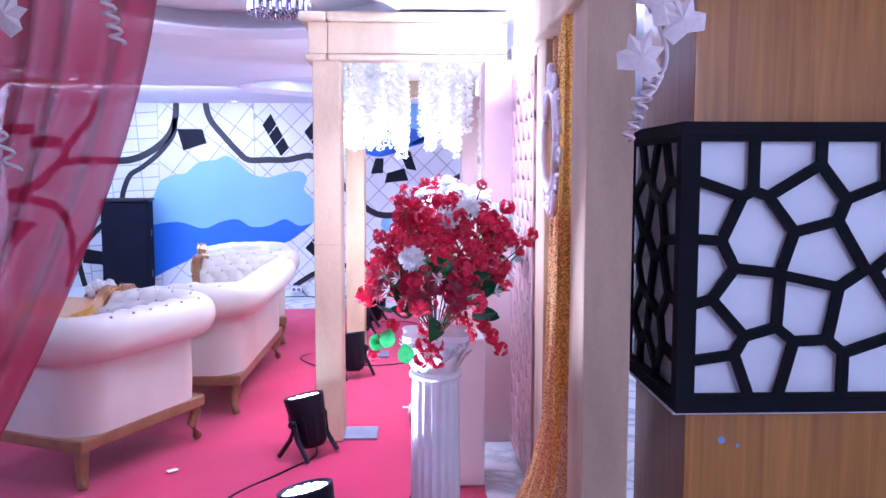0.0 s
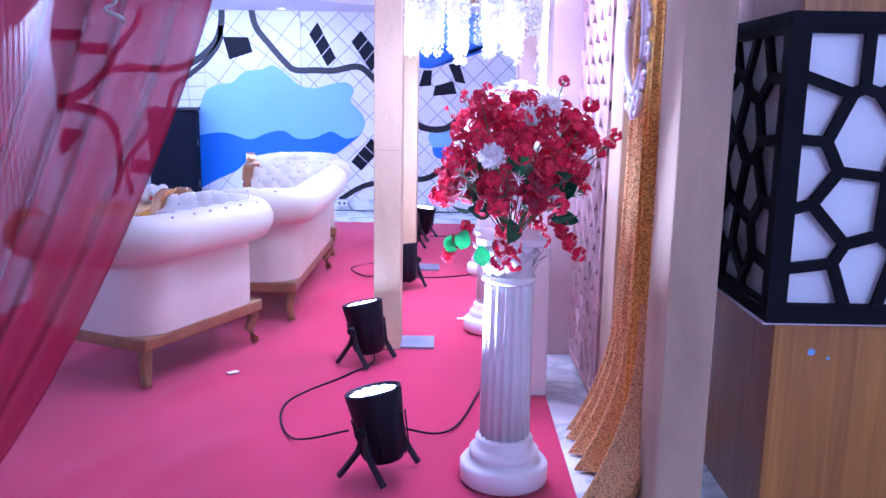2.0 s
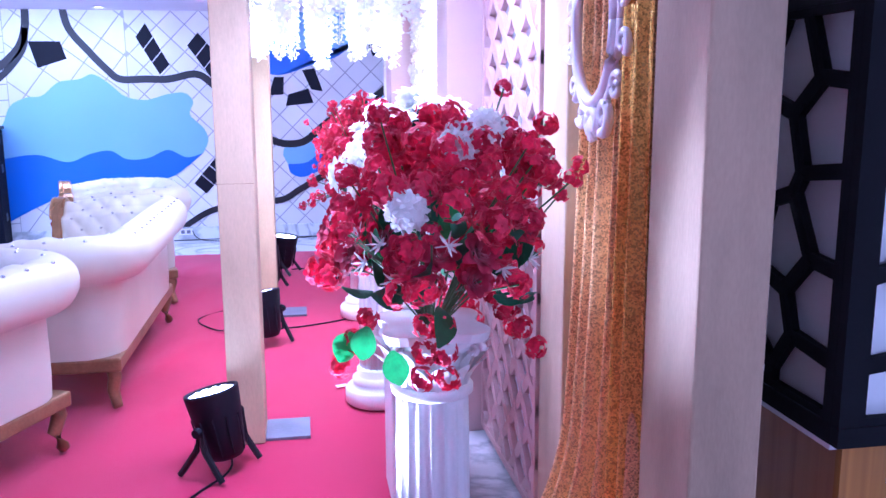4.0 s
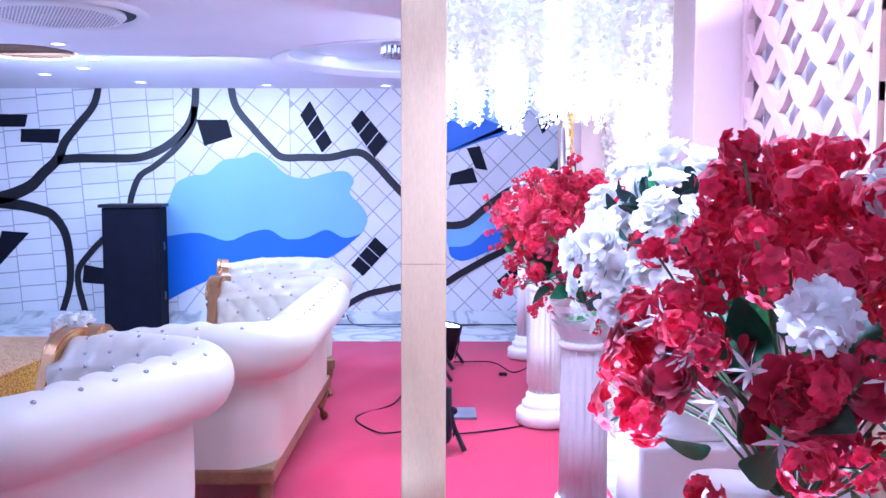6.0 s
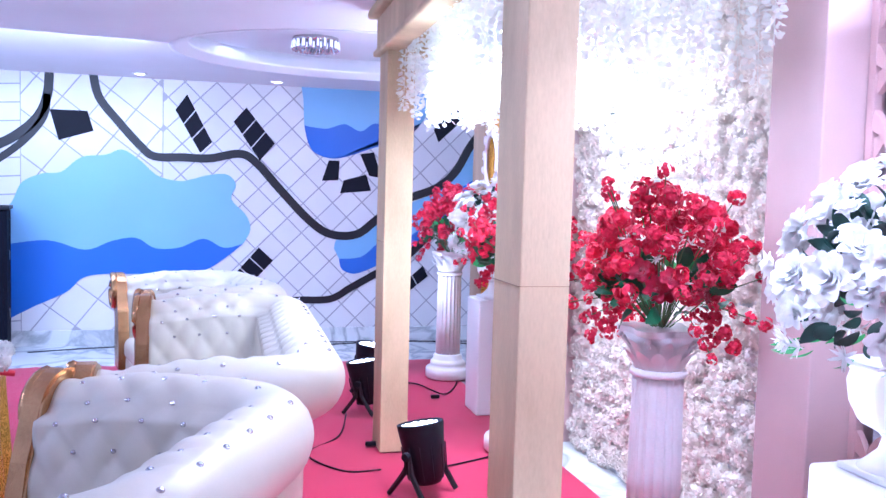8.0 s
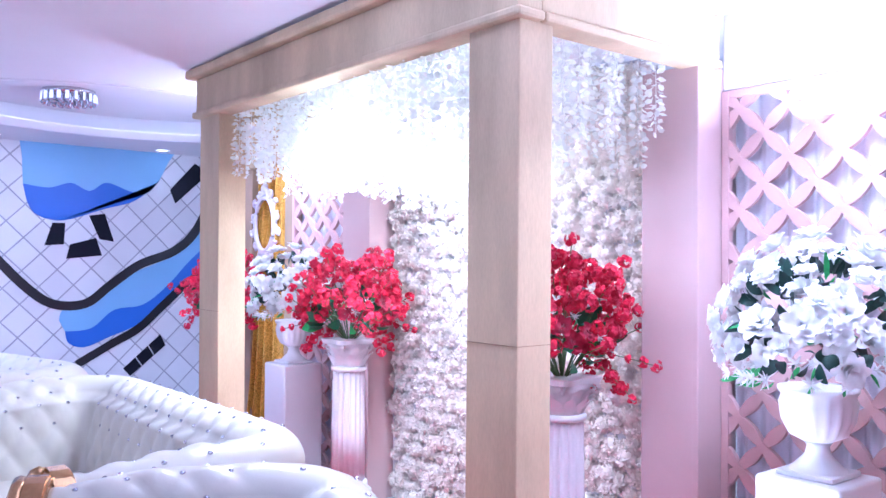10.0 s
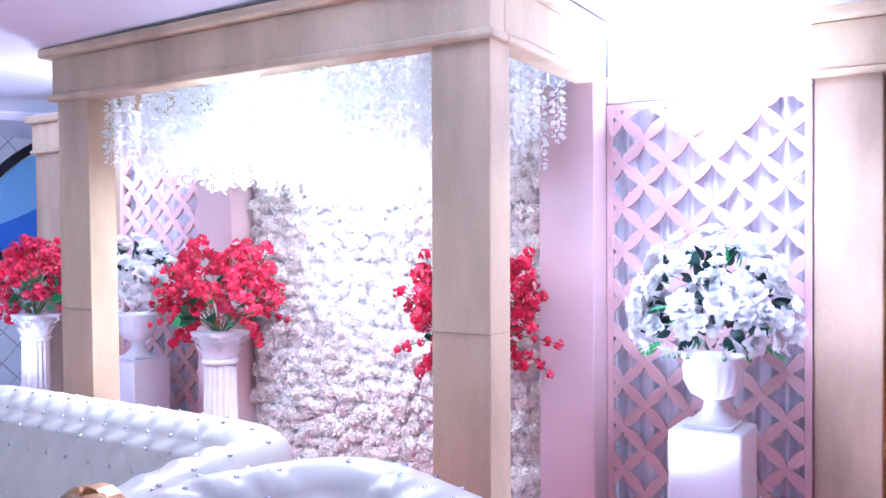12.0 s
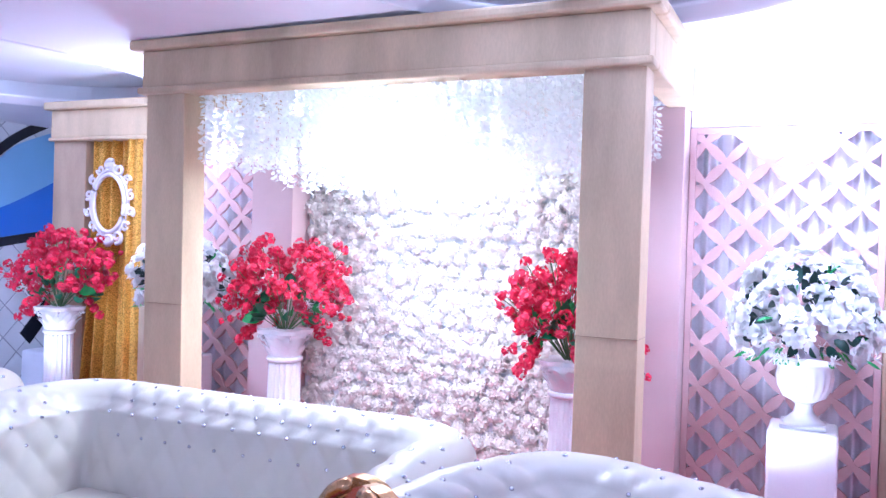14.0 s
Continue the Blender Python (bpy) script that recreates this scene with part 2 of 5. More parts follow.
M = {
    "white_wall": material("white_wall", (0.78, 0.78, 0.8), 0.6, var=0.04, scale=2),
    "ceiling": material("ceiling_paint", (0.8, 0.79, 0.82), 0.7, var=0.03, scale=1.5, bump=0.04),
    "grout": material("grout", (0.42, 0.42, 0.46), 0.8, var=0.1),
    "tile": material("glazed_tile", (0.78, 0.78, 0.8), 0.22, var=0.04, bump=0.02, scale=3, rand=0.06),
    "black_tile": material("black_tile", (0.006, 0.007, 0.016), 0.55, bump=0.02, spec=0.2),
    "light_blue": material("light_blue_paint", (0.26, 0.50, 0.78), 0.4, var=0.04, scale=2, bump=0.03),
    "deep_blue": material("deep_blue_paint", (0.045, 0.16, 0.62), 0.4, var=0.05, scale=2, bump=0.03),
    "black_line": material("black_band", (0.008, 0.008, 0.014), 0.45, bump=0.05),
    "marble": marble("marble", (0.74, 0.76, 0.77), (0.42, 0.45, 0.47)),
    "carpet": material("red_carpet", (0.50, 0.014, 0.075), 0.95, var=0.14, scale=1.6, bump=0.5, bscale=420, dist=0.004, sheen=0.3, spec=0.1),
    "post": material("painted_board", (0.66, 0.505, 0.305), 0.75, var=0.14, scale=4.5, bump=0.4, bscale=150, dist=0.002, stretch=(1, 1, 0.3), stain=0.14),
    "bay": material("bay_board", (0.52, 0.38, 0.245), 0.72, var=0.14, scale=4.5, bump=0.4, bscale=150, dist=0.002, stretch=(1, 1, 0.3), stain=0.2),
    "panel": material("blush_board", (0.62, 0.45, 0.43), 0.6, var=0.06, scale=3, bump=0.2, bscale=200, dist=0.001),
    "lattice": material("glitter_board", (0.62, 0.41, 0.39), 0.5, 0.1, 0.1, 5, 0.35, 500, 0.002),
    "plinth": material("white_plinth", (0.8, 0.79, 0.8), 0.45, var=0.04, scale=3, bump=0.08),
    "column": material("moulded_column", (0.82, 0.80, 0.80), 0.4, var=0.06, scale=7, bump=0.1),
    "satin": material("white_satin", (0.87, 0.86, 0.92), 0.42, var=0.05, sheen=0.5, bump=0.08),
    "leather": material("cream_leather", (0.64, 0.60, 0.50), 0.38, var=0.05, scale=4, bump=0.18, bscale=260, dist=0.0012, coat=0.12),
    "sofa_wood": material("gilt_wood", (0.34, 0.19, 0.09), 0.4, 0.25, 0.25, 9, 0.15),
    "gilt": material("copper_gilt", (0.62, 0.36, 0.17), 0.25, 0.85, 0.2, 12, 0.1),
    "crystal": material("crystal_button", (0.55, 0.55, 0.60), 0.22, 0.9, 0.02, bump=0.0),
    "gold_sequin": sequin("gold_sequin", (0.90, 0.55, 0.10), (0.55, 0.28, 0.035)),
    "rose_gold_sequin": sequin("rose_gold_sequin", (0.88, 0.56, 0.24), (0.60, 0.33, 0.12)),
    "frame_white": material("white_resin", (0.78, 0.72, 0.76), 0.4, var=0.06),
    "red_flower": material("red_petal", (0.90, 0.014, 0.085), 0.6, var=0.2, scale=40, bump=0.1, sheen=0.2, rand=0.25, thin=0.3),
    "rose_red": material("rose_petal", (0.68, 0.008, 0.07), 0.55, var=0.2, scale=30, bump=0.1, sheen=0.3, rand=0.35),
    "white_flower": material("white_petal", (0.90, 0.90, 0.88), 0.6, var=0.05, scale=30, bump=0.1, sheen=0.2, rand=0.06, thin=0.3),
    "wall_flower": material("silk_petal", (0.93, 0.87, 0.79), 0.7, var=0.05, scale=30, bump=0.5, bscale=110, dist=0.004, sheen=0.3, rand=0.06, thin=0.25),
    "wisteria": material("wisteria_petal", (0.93, 0.95, 0.90), 0.6, var=0.05, scale=30, bump=0.05, thin=0.55),
    "blush_flower": material("blush_petal", (0.84, 0.76, 0.74), 0.6, var=0.1, scale=30, bump=0.2, sheen=0.2, rand=0.08),
    "leaf": material("green_leaf", (0.018, 0.16, 0.06), 0.4, var=0.3, scale=25, bump=0.2, rand=0.3),
    "deep_leaf": material("deep_leaf", (0.008, 0.05, 0.035), 0.5, var=0.3, scale=25, bump=0.2, rand=0.3),
    "pale_leaf": material("pale_leaf", (0.08, 0.50, 0.13), 0.45, var=0.25, scale=25, bump=0.2, thin=0.3),
    "stem": material("stem", (0.09, 0.16, 0.06), 0.7),
    "black_plastic": material("black_plastic", (0.006, 0.007, 0.014), 0.5, var=0.2, bump=0.1, spec=0.25),
    "black_cloth": material("speaker_cloth", (0.006, 0.007, 0.016), 0.9, var=0.2, bump=0.4, bscale=300, spec=0.15),
    "dark_metal": material("dark_metal", (0.03, 0.03, 0.035), 0.4, 0.6),
    "steel_plate": material("steel_plate", (0.22, 0.22, 0.28), 0.5, 0.3, 0.2),
    "veneer": veneer("wood_veneer", (0.45, 0.20, 0.024), (0.28, 0.105, 0.011)),
    # veneer of the pillar's shaded side: front wood again, colour adjusted for weak light
    "veneer_shade_side": veneer("shade_side_veneer", (0.42, 0.20, 0.09), (0.29, 0.12, 0.05)),
    "screen_white": material("white_backing", (0.86, 0.88, 0.9), 0.5, var=0.03, bump=0.03),
    "screen_black": material("black_screen", (0.008, 0.009, 0.013), 0.75, var=0.2, bump=0.15, spec=0.15),
    "red_sheer": sheer("red_sheer", (0.52, 0.018, 0.075), 0.13),
    "vine": material("vine_leaf", (0.66, 0.56, 0.52), 0.6, var=0.15, scale=20),
    "led": glow("led_chip", (0.93, 0.95, 1.0), 22),
    "led_lens": glow("led_lens", (0.80, 0.86, 1.0), 0.7),
    "downlight": glow("downlight_lens", (1.0, 0.97, 0.95), 9),
    "chrome": material("chrome", (0.65, 0.65, 0.68), 0.12, 0.95, 0.05, bump=0.0),
    "red_ribbon": material("red_ribbon", (0.6, 0.02, 0.05), 0.5),
}


# ---------------------------------------------------------------- mesh helpers
def mesh_of(bm, name, mat, smooth=False):
    me = bpy.data.meshes.new(name)
    bmesh.ops.recalc_face_normals(bm, faces=bm.faces)
    if smooth:
        for f in bm.faces:
            f.smooth = True
    bm.to_mesh(me)
    bm.free()
    me.materials.append(mat)
    return me


def part(name, bm, mat, parent=None, label="", smooth=False, m=None):
    ob = new(name, mesh_of(bm, name, mat, smooth))
    if parent:
        ob.parent = parent
    if m is not None:
        ob.matrix_basis = m
    if label:
        ob["label"] = label
    return ob


def piece(name, me, parent, m):
    ob = new(name, me)
    ob.parent = parent
    ob.matrix_basis = m
    return ob


def thing(name, label, category, m=None, group="", kind=""):
    ob = new(name)
    ob.empty_display_size = 0.1
    if m is not None:
        ob.matrix_basis = m
    return tagged(ob, label, category, group, kind)


def box(bm, x0, x1, y0, y1, z0, z1, bevel=0.0, seg=2):
    g = bmesh.ops.create_cube(bm, size=1.0, matrix=Matrix.Translation(((x0 + x1) / 2, (y0 + y1) / 2, (z0 + z1) / 2)) @ Matrix.Diagonal((x1 - x0, y1 - y0, z1 - z0, 1)))
    if bevel:
        es = {e for v in g["verts"] for e in v.link_edges}
        bmesh.ops.bevel(bm, geom=list(es), offset=bevel, segments=seg, affect="EDGES", profile=0.5)
    return bm


def lathe(bm, prof, n=32, wave=None, cx=0.0, cy=0.0):
    rings = []
    for r, z in prof:
        rings.append([bm.verts.new((cx + (r + (wave(i / n, z) if wave else 0)) * math.cos(2 * math.pi * i / n), cy + (r + (wave(i / n, z) if wave else 0)) * math.sin(2 * math.pi * i / n), z)) for i in range(n)])
    for a, b in zip(rings, rings[1:]):
        for i in range(n):
            bm.faces.new((a[i], a[(i + 1) % n], b[(i + 1) % n], b[i]))
    bm.faces.new(rings[0][::-1])
    bm.faces.new(rings[-1])
    return bm


def tube(bm, pts, r, n=6, taper=None):
    pts = [Vector(p) for p in pts]
    rings = []
    for i, p in enumerate(pts):
        d = (pts[min(i + 1, len(pts) - 1)] - pts[max(i - 1, 0)]).normalized()
        a = d.orthogonal().normalized()
        up = Vector((0, 0, 1)) if abs(d.z) < 0.95 else Vector((1, 0, 0))
        a = d.cross(up).normalized()
        b = d.cross(a)
        rr = r if taper is None else r * (1 + (taper - 1) * i / (len(pts) - 1))
        rings.append([bm.verts.new(p + a * rr * math.cos(2 * math.pi * k / n) + b * rr * math.sin(2 * math.pi * k / n)) for k in range(n)])
    for a, b in zip(rings, rings[1:]):
        for i in range(n):
            bm.faces.new((a[i], a[(i + 1) % n], b[(i + 1) % n], b[i]))
    bm.faces.new(rings[0][::-1])
    bm.faces.new(rings[-1])
    return bm


def spline(pts, k=8, closed=False):
    """A smooth line through the points."""
    pts = [Vector(p) for p in pts]
    n = len(pts)
    out = []
    for i in range(n if closed else n - 1):
        if closed:
            p0, p1, p2, p3 = pts[i - 1], pts[i], pts[(i + 1) % n], pts[(i + 2) % n]
        else:
            p0, p1, p2, p3 = pts[max(i - 1, 0)], pts[i], pts[i + 1], pts[min(i + 2, n - 1)]
        for j in range(k):
            t = j / k
            out.append(0.5 * ((2 * p1) + (p2 - p0) * t + (2 * p0 - 5 * p1 + 4 * p2 - p3) * t * t + (3 * p1 - p0 - 3 * p2 + p3) * t ** 3))
    if not closed:
        out.append(pts[-1])
    return out


def slab(bm, outline, front, back, axis="y"):
    """A flat plate from an outline of (across, up), between two depths along the axis."""
    def at(p, d):
        return (p[0], d, p[1]) if axis == "y" else (d, p[0], p[1])
    f = [bm.verts.new(at(p, front)) for p in outline]
    b = [bm.verts.new(at(p, back)) for p in outline]
    n = len(f)
    bm.faces.new(f)
    bm.faces.new(b[::-1])
    for i in range(n):
        bm.faces.new((f[i], b[i], b[(i + 1) % n], f[(i + 1) % n]))
    return bm


def cloth(bm, width, height, folds, depth, nu=160, nv=24, seed=0, flare=0.0, gather=0.0, thick=0.004):
    """A hanging sheet with folds, in the plane y = 0, from z = 0 upward."""
    rnd = random.Random(seed)
    ph = [rnd.uniform(0, 6.28) for _ in range(5)]
    grid = []
    for j in range(nv + 1):
        v = j / nv
        row = []
        for i in range(nu + 1):
            u = i / nu
            w = 2 * math.pi * folds * u
            d = depth * (0.65 * math.sin(w + ph[0] + 0.5 * math.sin(w * 0.31 + ph[1])) + 0.35 * math.sin(w * 1.73 + ph[2] + v * 0.8)) * (1 + flare * (1 - v) ** 2)
            x = width * (u - 0.5) * (1 + flare * 0.25 * (1 - v) ** 3 - gather * math.sin(math.pi * v))
            row.append(bm.verts.new((x, d, height * v)))
        grid.append(row)
    for a, b in zip(grid, grid[1:]):
        for i in range(nu):
            bm.faces.new((a[i], a[i + 1], b[i + 1], b[i]))
    return bm


def structure(name, bm, mat, label, category, smooth=False):
    return tagged(part(name, bm, mat, None, "", smooth), label, category, kind="structure")


# ---------------------------------------------------------------- room shell
MURAL = 10.36
structure("floor", box(bmesh.new(), -8, 4, -4, MURAL + 0.3, -0.1, 0.0), M["marble"], "pale veined marble floor of the banquet hall", "floor")


def carpet():
    bm = bmesh.new()
    nx, ny = 56, 170
    x0, x1, y0, y1 = -2.95, 0.37, -3.0, 9.37
    g = []
    for j in range(ny + 1):
        row = []
        for i in range(nx + 1):
            x, y = x0 + (x1 - x0) * i / nx, y0 + (y1 - y0) * j / ny
            w = noise.noise((x * 1.7 + y * 0.35, y * 0.5, 3.0))
            r = max(0.0, noise.noise((x * 5.0 - y * 1.6, y * 1.1 + x, 9.0)) - 0.12) * 0.028
            row.append(bm.verts.new((x, y, 0.006 + max(0, w) * 0.006 + r * (1 if x < -0.55 else 0.1))))
        g.append(row)
    for a, b in zip(g, g[1:]):
        for i in range(nx):
            bm.faces.new((a[i], a[i + 1], b[i + 1], b[i]))
    return bm


tagged(part("carpet", carpet(), M["carpet"], None, "", True), "wrinkled crimson stage carpet laid over the marble floor", "carpet")


def clip_poly(poly, a, b):
    """Keeps the part of poly to the left of the line a-b."""
    out = []
    for i, p in enumerate(poly):
        q = poly[(i + 1) % len(poly)]
        sp = (b[0] - a[0]) * (p[1] - a[1]) - (b[1] - a[1]) * (p[0] - a[0])
        sq = (b[0] - a[0]) * (q[1] - a[1]) - (b[1] - a[1]) * (q[0] - a[0])
        if sp >= 0:
            out.append(p)
        if sp * sq < 0:
            t = sp / (sp - sq)
            out.append((p[0] + (q[0] - p[0]) * t, p[1] + (q[1] - p[1]) * t))
    return out


def area_of(poly):
    return abs(sum(p[0] * q[1] - q[0] * p[1] for p, q in zip(poly, poly[1:] + poly[:1]))) / 2


def ribbon(bm, pts, w0, w1, front, back):
    """A band of changing width along a line on the wall."""
    s = spline([(p[0], p[1], 0) for p in pts], 6)
    left, right = [], []
    for i, p in enumerate(s):
        d = (s[min(i + 1, len(s) - 1)] - s[max(i - 1, 0)]).normalized()
        w = (w0 + (w1 - w0) * i / (len(s) - 1)) / 2
        left.append((p.x - d.y * w, p.y + d.x * w))
        right.append((p.x + d.y * w, p.y - d.x * w))
    lf = [bm.verts.new((p[0], front, p[1])) for p in left]
    rf = [bm.verts.new((p[0], front, p[1])) for p in right]
    lb = [bm.verts.new((p[0], back, p[1])) for p in left]
    rb = [bm.verts.new((p[0], back, p[1])) for p in right]
    for i in range(len(s) - 1):
        bm.faces.new((lf[i], lf[i + 1], rf[i + 1], rf[i]))
        bm.faces.new((lb[i], lb[i + 1], lf[i + 1], lf[i]))
        bm.faces.new((rf[i], rf[i + 1], rb[i + 1], rb[i]))
    return bm


def mural_wall():
    wall = structure("wall_mural", box(bmesh.new(), -6.4, 3.0, MURAL, MURAL + 0.2, 0.0, 2.7), M["grout"], "white tiled feature wall with blue waves and black bands", "wall")
    y = MURAL
    for name, pts, w0, w1 in (
        ("upper", [(-2.48, 2.42), (-2.43, 2.17), (-2.26, 1.95), (-2.09, 1.76), (-1.97, 1.67), (-1.73, 1.67), (-1.50, 1.67), (-1.24, 1.72), (-1.09, 1.64), (-0.88, 1.41), (-0.62, 1.14), (-0.42, 1.01), (-0.17, 1.01), (0.03, 1.16), (0.28, 1.34), (0.58, 1.46), (0.77, 1.62), (0.92, 1.88), (1.08, 2.07), (1.3, 2.24), (1.6, 2.40)], 0.07, 0.08),
        ("lower", [(-1.45, 0.125), (-1.20, 0.28), (-0.99, 0.34), (-0.72, 0.39), (-0.41, 0.40), (-0.21, 0.51), (0.04, 0.65), (0.28, 0.78), (0.5, 0.98), (0.75, 1.20), (1.0, 1.31), (1.3, 1.37), (1.85, 1.45), (2.38, 1.55)], 0.06, 0.08),
        ("left_arch", [(-2.82, 2.42), (-2.84, 2.15), (-2.93, 1.95), (-3.14, 1.77), (-3.39, 1.67), (-3.70, 1.66), (-4.01, 1.66), (-4.21, 1.64)], 0.07, 0.09),
        ("left_inner", [(-2.84, 2.17), (-2.87, 1.97), (-3.03, 1.76), (-3.25, 1.58), (-3.40, 1.48), (-3.49, 1.26), (-3.51, 1.05)], 0.06, 0.06),
        ("left_outer", [(-3.77, 2.42), (-3.83, 2.19), (-4.00, 1.98), (-4.13, 1.82), (-4.21, 1.65), (-4.36, 1.51), (-4.48, 1.39), (-4.68, 1.30), (-4.91, 1.24)], 0.06, 0.13),
        ("left_drop", [(-4.91, 1.23), (-4.61, 1.20), (-4.40, 1.15), (-4.27, 1.09), (-4.16, 0.92), (-4.12, 0.67), (-4.13, 0.39), (-4.21, 0.125)], 0.11, 0.06),
        ("left_curl", [(-3.51, 1.05), (-3.75, 0.88), (-3.91, 0.72), (-4.03, 0.56), (-4.04, 0.39), (-3.98, 0.125)], 0.06, 0.06),
    ):
        part("black_band", ribbon(bmesh.new(), pts, w0, w1, y - 0.016, y + 0.002), M["black_line"], wall)
    quads = [
        [(-2.82, 2.04), (-2.52, 2.04), (-2.47, 1.87), (-2.75, 1.78)], [(-4.93, 2.10), (-4.49, 2.09), (-4.52, 1.97), (-4.92, 1.97)], [(-4.56, 1.95), (-4.17, 1.95), (-4.20, 1.81), (-4.57, 1.82)],
        [(-4.79, 0.94), (-4.52, 0.92), (-4.82, 0.60), (-4.85, 0.74)], [(-3.98, 0.60), (-3.76, 0.56), (-3.76, 0.40), (-4.00, 0.42)],
        [(-0.44, 1.69), (-0.34, 1.69), (-0.35, 1.51), (-0.50, 1.50)], [(-0.15, 1.76), (-0.02, 1.78), (0.06, 1.54), (-0.06, 1.56)], [(-0.30, 1.51), (-0.09, 1.57), (-0.04, 1.42), (-0.33, 1.39)],
        [(0.55, 2.02), (0.60, 1.90), (0.92, 2.2), (0.78, 2.28)], [(1.36, 0.57), (1.65, 0.91), (1.75, 0.81), (1.46, 0.47)],
    ]
    for q, n in (([(-1.70, 2.23), (-1.80, 2.09), (-1.58, 1.71), (-1.48, 1.81)], 3), ([(-1.19, 2.14), (-1.30, 2.01), (-1.06, 1.66), (-0.93, 1.82)], 3), ([(-1.19, 0.48), (-1.31, 0.59), (-1.06, 0.88), (-0.93, 0.76)], 3), ([(0.21, 0.36), (0.15, 0.43), (0.48, 0.72), (0.53, 0.62)], 3)):
        a, b, c, d = [Vector(p) for p in q]
        for i in range(n):
            t0, t1 = i / n + 0.012, (i + 1) / n - 0.012
            quads.append([a.lerp(d, t0), b.lerp(c, t0), b.lerp(c, t1), a.lerp(d, t1)])
    for q in quads:
        part("black_tile", slab(bmesh.new(), [(p[0], p[1]) for p in q], y - 0.011, y + 0.002), M["black_tile"], wall)
    # blue waves: a pale upper field and a deep lower one, meeting on a wavy line
    w1 = [(-1.20, 0.91), (-1.37, 0.87), (-1.55, 0.95), (-1.75, 0.87), (-1.96, 0.86), (-2.12, 0.95), (-2.32, 0.92), (-2.54, 0.84), (-2.84, 0.92), (-3.22, 0.87)]
    t1 = [(-3.22, 1.15), (-3.12, 1.24), (-3.04, 1.41), (-2.88, 1.49), (-2.73, 1.51), (-2.57, 1.64), (-2.37, 1.67), (-2.24, 1.72), (-2.10, 1.64), (-1.94, 1.50), (-1.76, 1.46), (-1.65, 1.48), (-1.51, 1.52), (-1.35, 1.53), (-1.27, 1.44), (-1.31, 1.31), (-1.18, 1.17), (-1.14, 1.04), (-1.20, 0.91)]
    d1 = [(-3.22, 0.20), (-2.94, 0.35), (-2.69, 0.47), (-2.52, 0.61), (-2.16, 0.63), (-1.76, 0.63), (-1.53, 0.67), (-1.37, 0.77), (-1.20, 0.91)]
    w2 = [(0.45, 2.10), (0.33, 1.97), (0.18, 1.99), (-0.01, 2.05), (-0.15, 1.97), (-0.30, 2.03), (-0.47, 1.98), (-0.67, 2.00)]
    d2 = [(-0.67, 2.00), (-0.63, 1.84), (-0.56, 1.75), (-0.42, 1.71), (-0.28, 1.73), (-0.03, 1.82), (0.24, 1.91), (0.45, 2.10)]
    w3 = [(1.9, 2.0), (1.3, 1.70), (0.95, 1.55), (0.74, 1.38), (0.55, 1.17), (0.32, 0.99), (0.07, 0.95), (-0.12, 0.80), (-0.33, 0.78)]
    t3 = [(-0.38, 0.86), (-0.36, 0.95), (-0.27, 1.00), (-0.07, 1.05), (0.17, 1.24), (0.40, 1.34), (0.62, 1.44), (0.80, 1.62), (0.95, 1.86), (1.12, 2.03), (1.35, 2.2), (1.9, 2.36), (1.9, 2.0)]
    d3 = [(-0.33, 0.78), (-0.30, 0.68), (-0.17, 0.64), (0.04, 0.72), (0.28, 0.82), (0.5, 1.02), (0.75, 1.24), (1.0, 1.35), (1.3, 1.41), (1.9, 1.5), (1.9, 2.0)]

    def field(line_a, line_b, mat):
        s = [(p.x, p.y) for p in spline([(*p, 0) for p in line_a], 5)] + [(p.x, p.y) for p in spline([(*p, 0) for p in line_b], 5)][1:-1]
        part("blue_wave", slab(bmesh.new(), s, y - 0.013, y + 0.002), mat, wall)
    field(w1, t1, M["light_blue"])
    field(w1, d1[::1], M["deep_blue"])
    field(w2, [(-0.67, 2.00), (-0.68, 2.21), (-0.68, 2.42), (-0.42, 2.42), (0.16, 2.42), (0.58, 2.42), (0.52, 2.25), (0.45, 2.10)], M["light_blue"])
    field(w2, d2, M["deep_blue"])
    field(w3, t3, M["light_blue"])
    field(w3, d3, M["deep_blue"])
    # white tiles: a slanting field of long tiles at one end, a diamond field over the rest
    polys = []
    for zone, ang, su, sv, x0, x1 in (("long", 4, 0.36, 0.155, -5.6, -3.05), ("mid", 52, 0.30, 0.26, -3.05, -1.9), ("diamond", 45, 0.20, 0.185, -1.9, 3.0)):
        ca, sa = math.cos(radians(ang)), math.sin(radians(ang))
        for i in range(-40, 41):
            for j in range(-40, 41):
                u, v = i * su, j * sv
                gap = 0.006
                bend = 0.03 * math.sin(u * 2.1) if zone == "long" else 0.0
                cell = [(u + gap, v + gap), (u + su - gap, v + gap), (u + su - gap, v + sv - gap), (u + gap, v + sv - gap)]
                cx = (x0 + x1) / 2
                cell = [(cx + p[0] * ca - p[1] * sa, 1.2 + p[0] * sa + p[1] * ca + bend) for p in cell]
                for a, b in (((x0, 0.135), (x1, 0.135)), ((x1, 2.42), (x0, 2.42)), ((x0 + 0.004, 3), (x0 + 0.004, 0)), ((x1 - 0.004, 0), (x1 - 0.004, 3))):
                    if cell:
                        cell = clip_poly(cell, a, b)
                if len(cell) > 2 and area_of(cell) > 0.0012:
                    polys.append(cell)
    polys.sort(key=lambda c: abs(sum(p[0] for p in c) / len(c) + 1.6))
    for c in polys[:300]:
        part("tile", slab(bmesh.new(), c, y - 0.006, y + 0.002), M["tile"], wall)
    rest = bmesh.new()
    for c in polys[300:]:
        slab(rest, c, y - 0.006, y + 0.002)
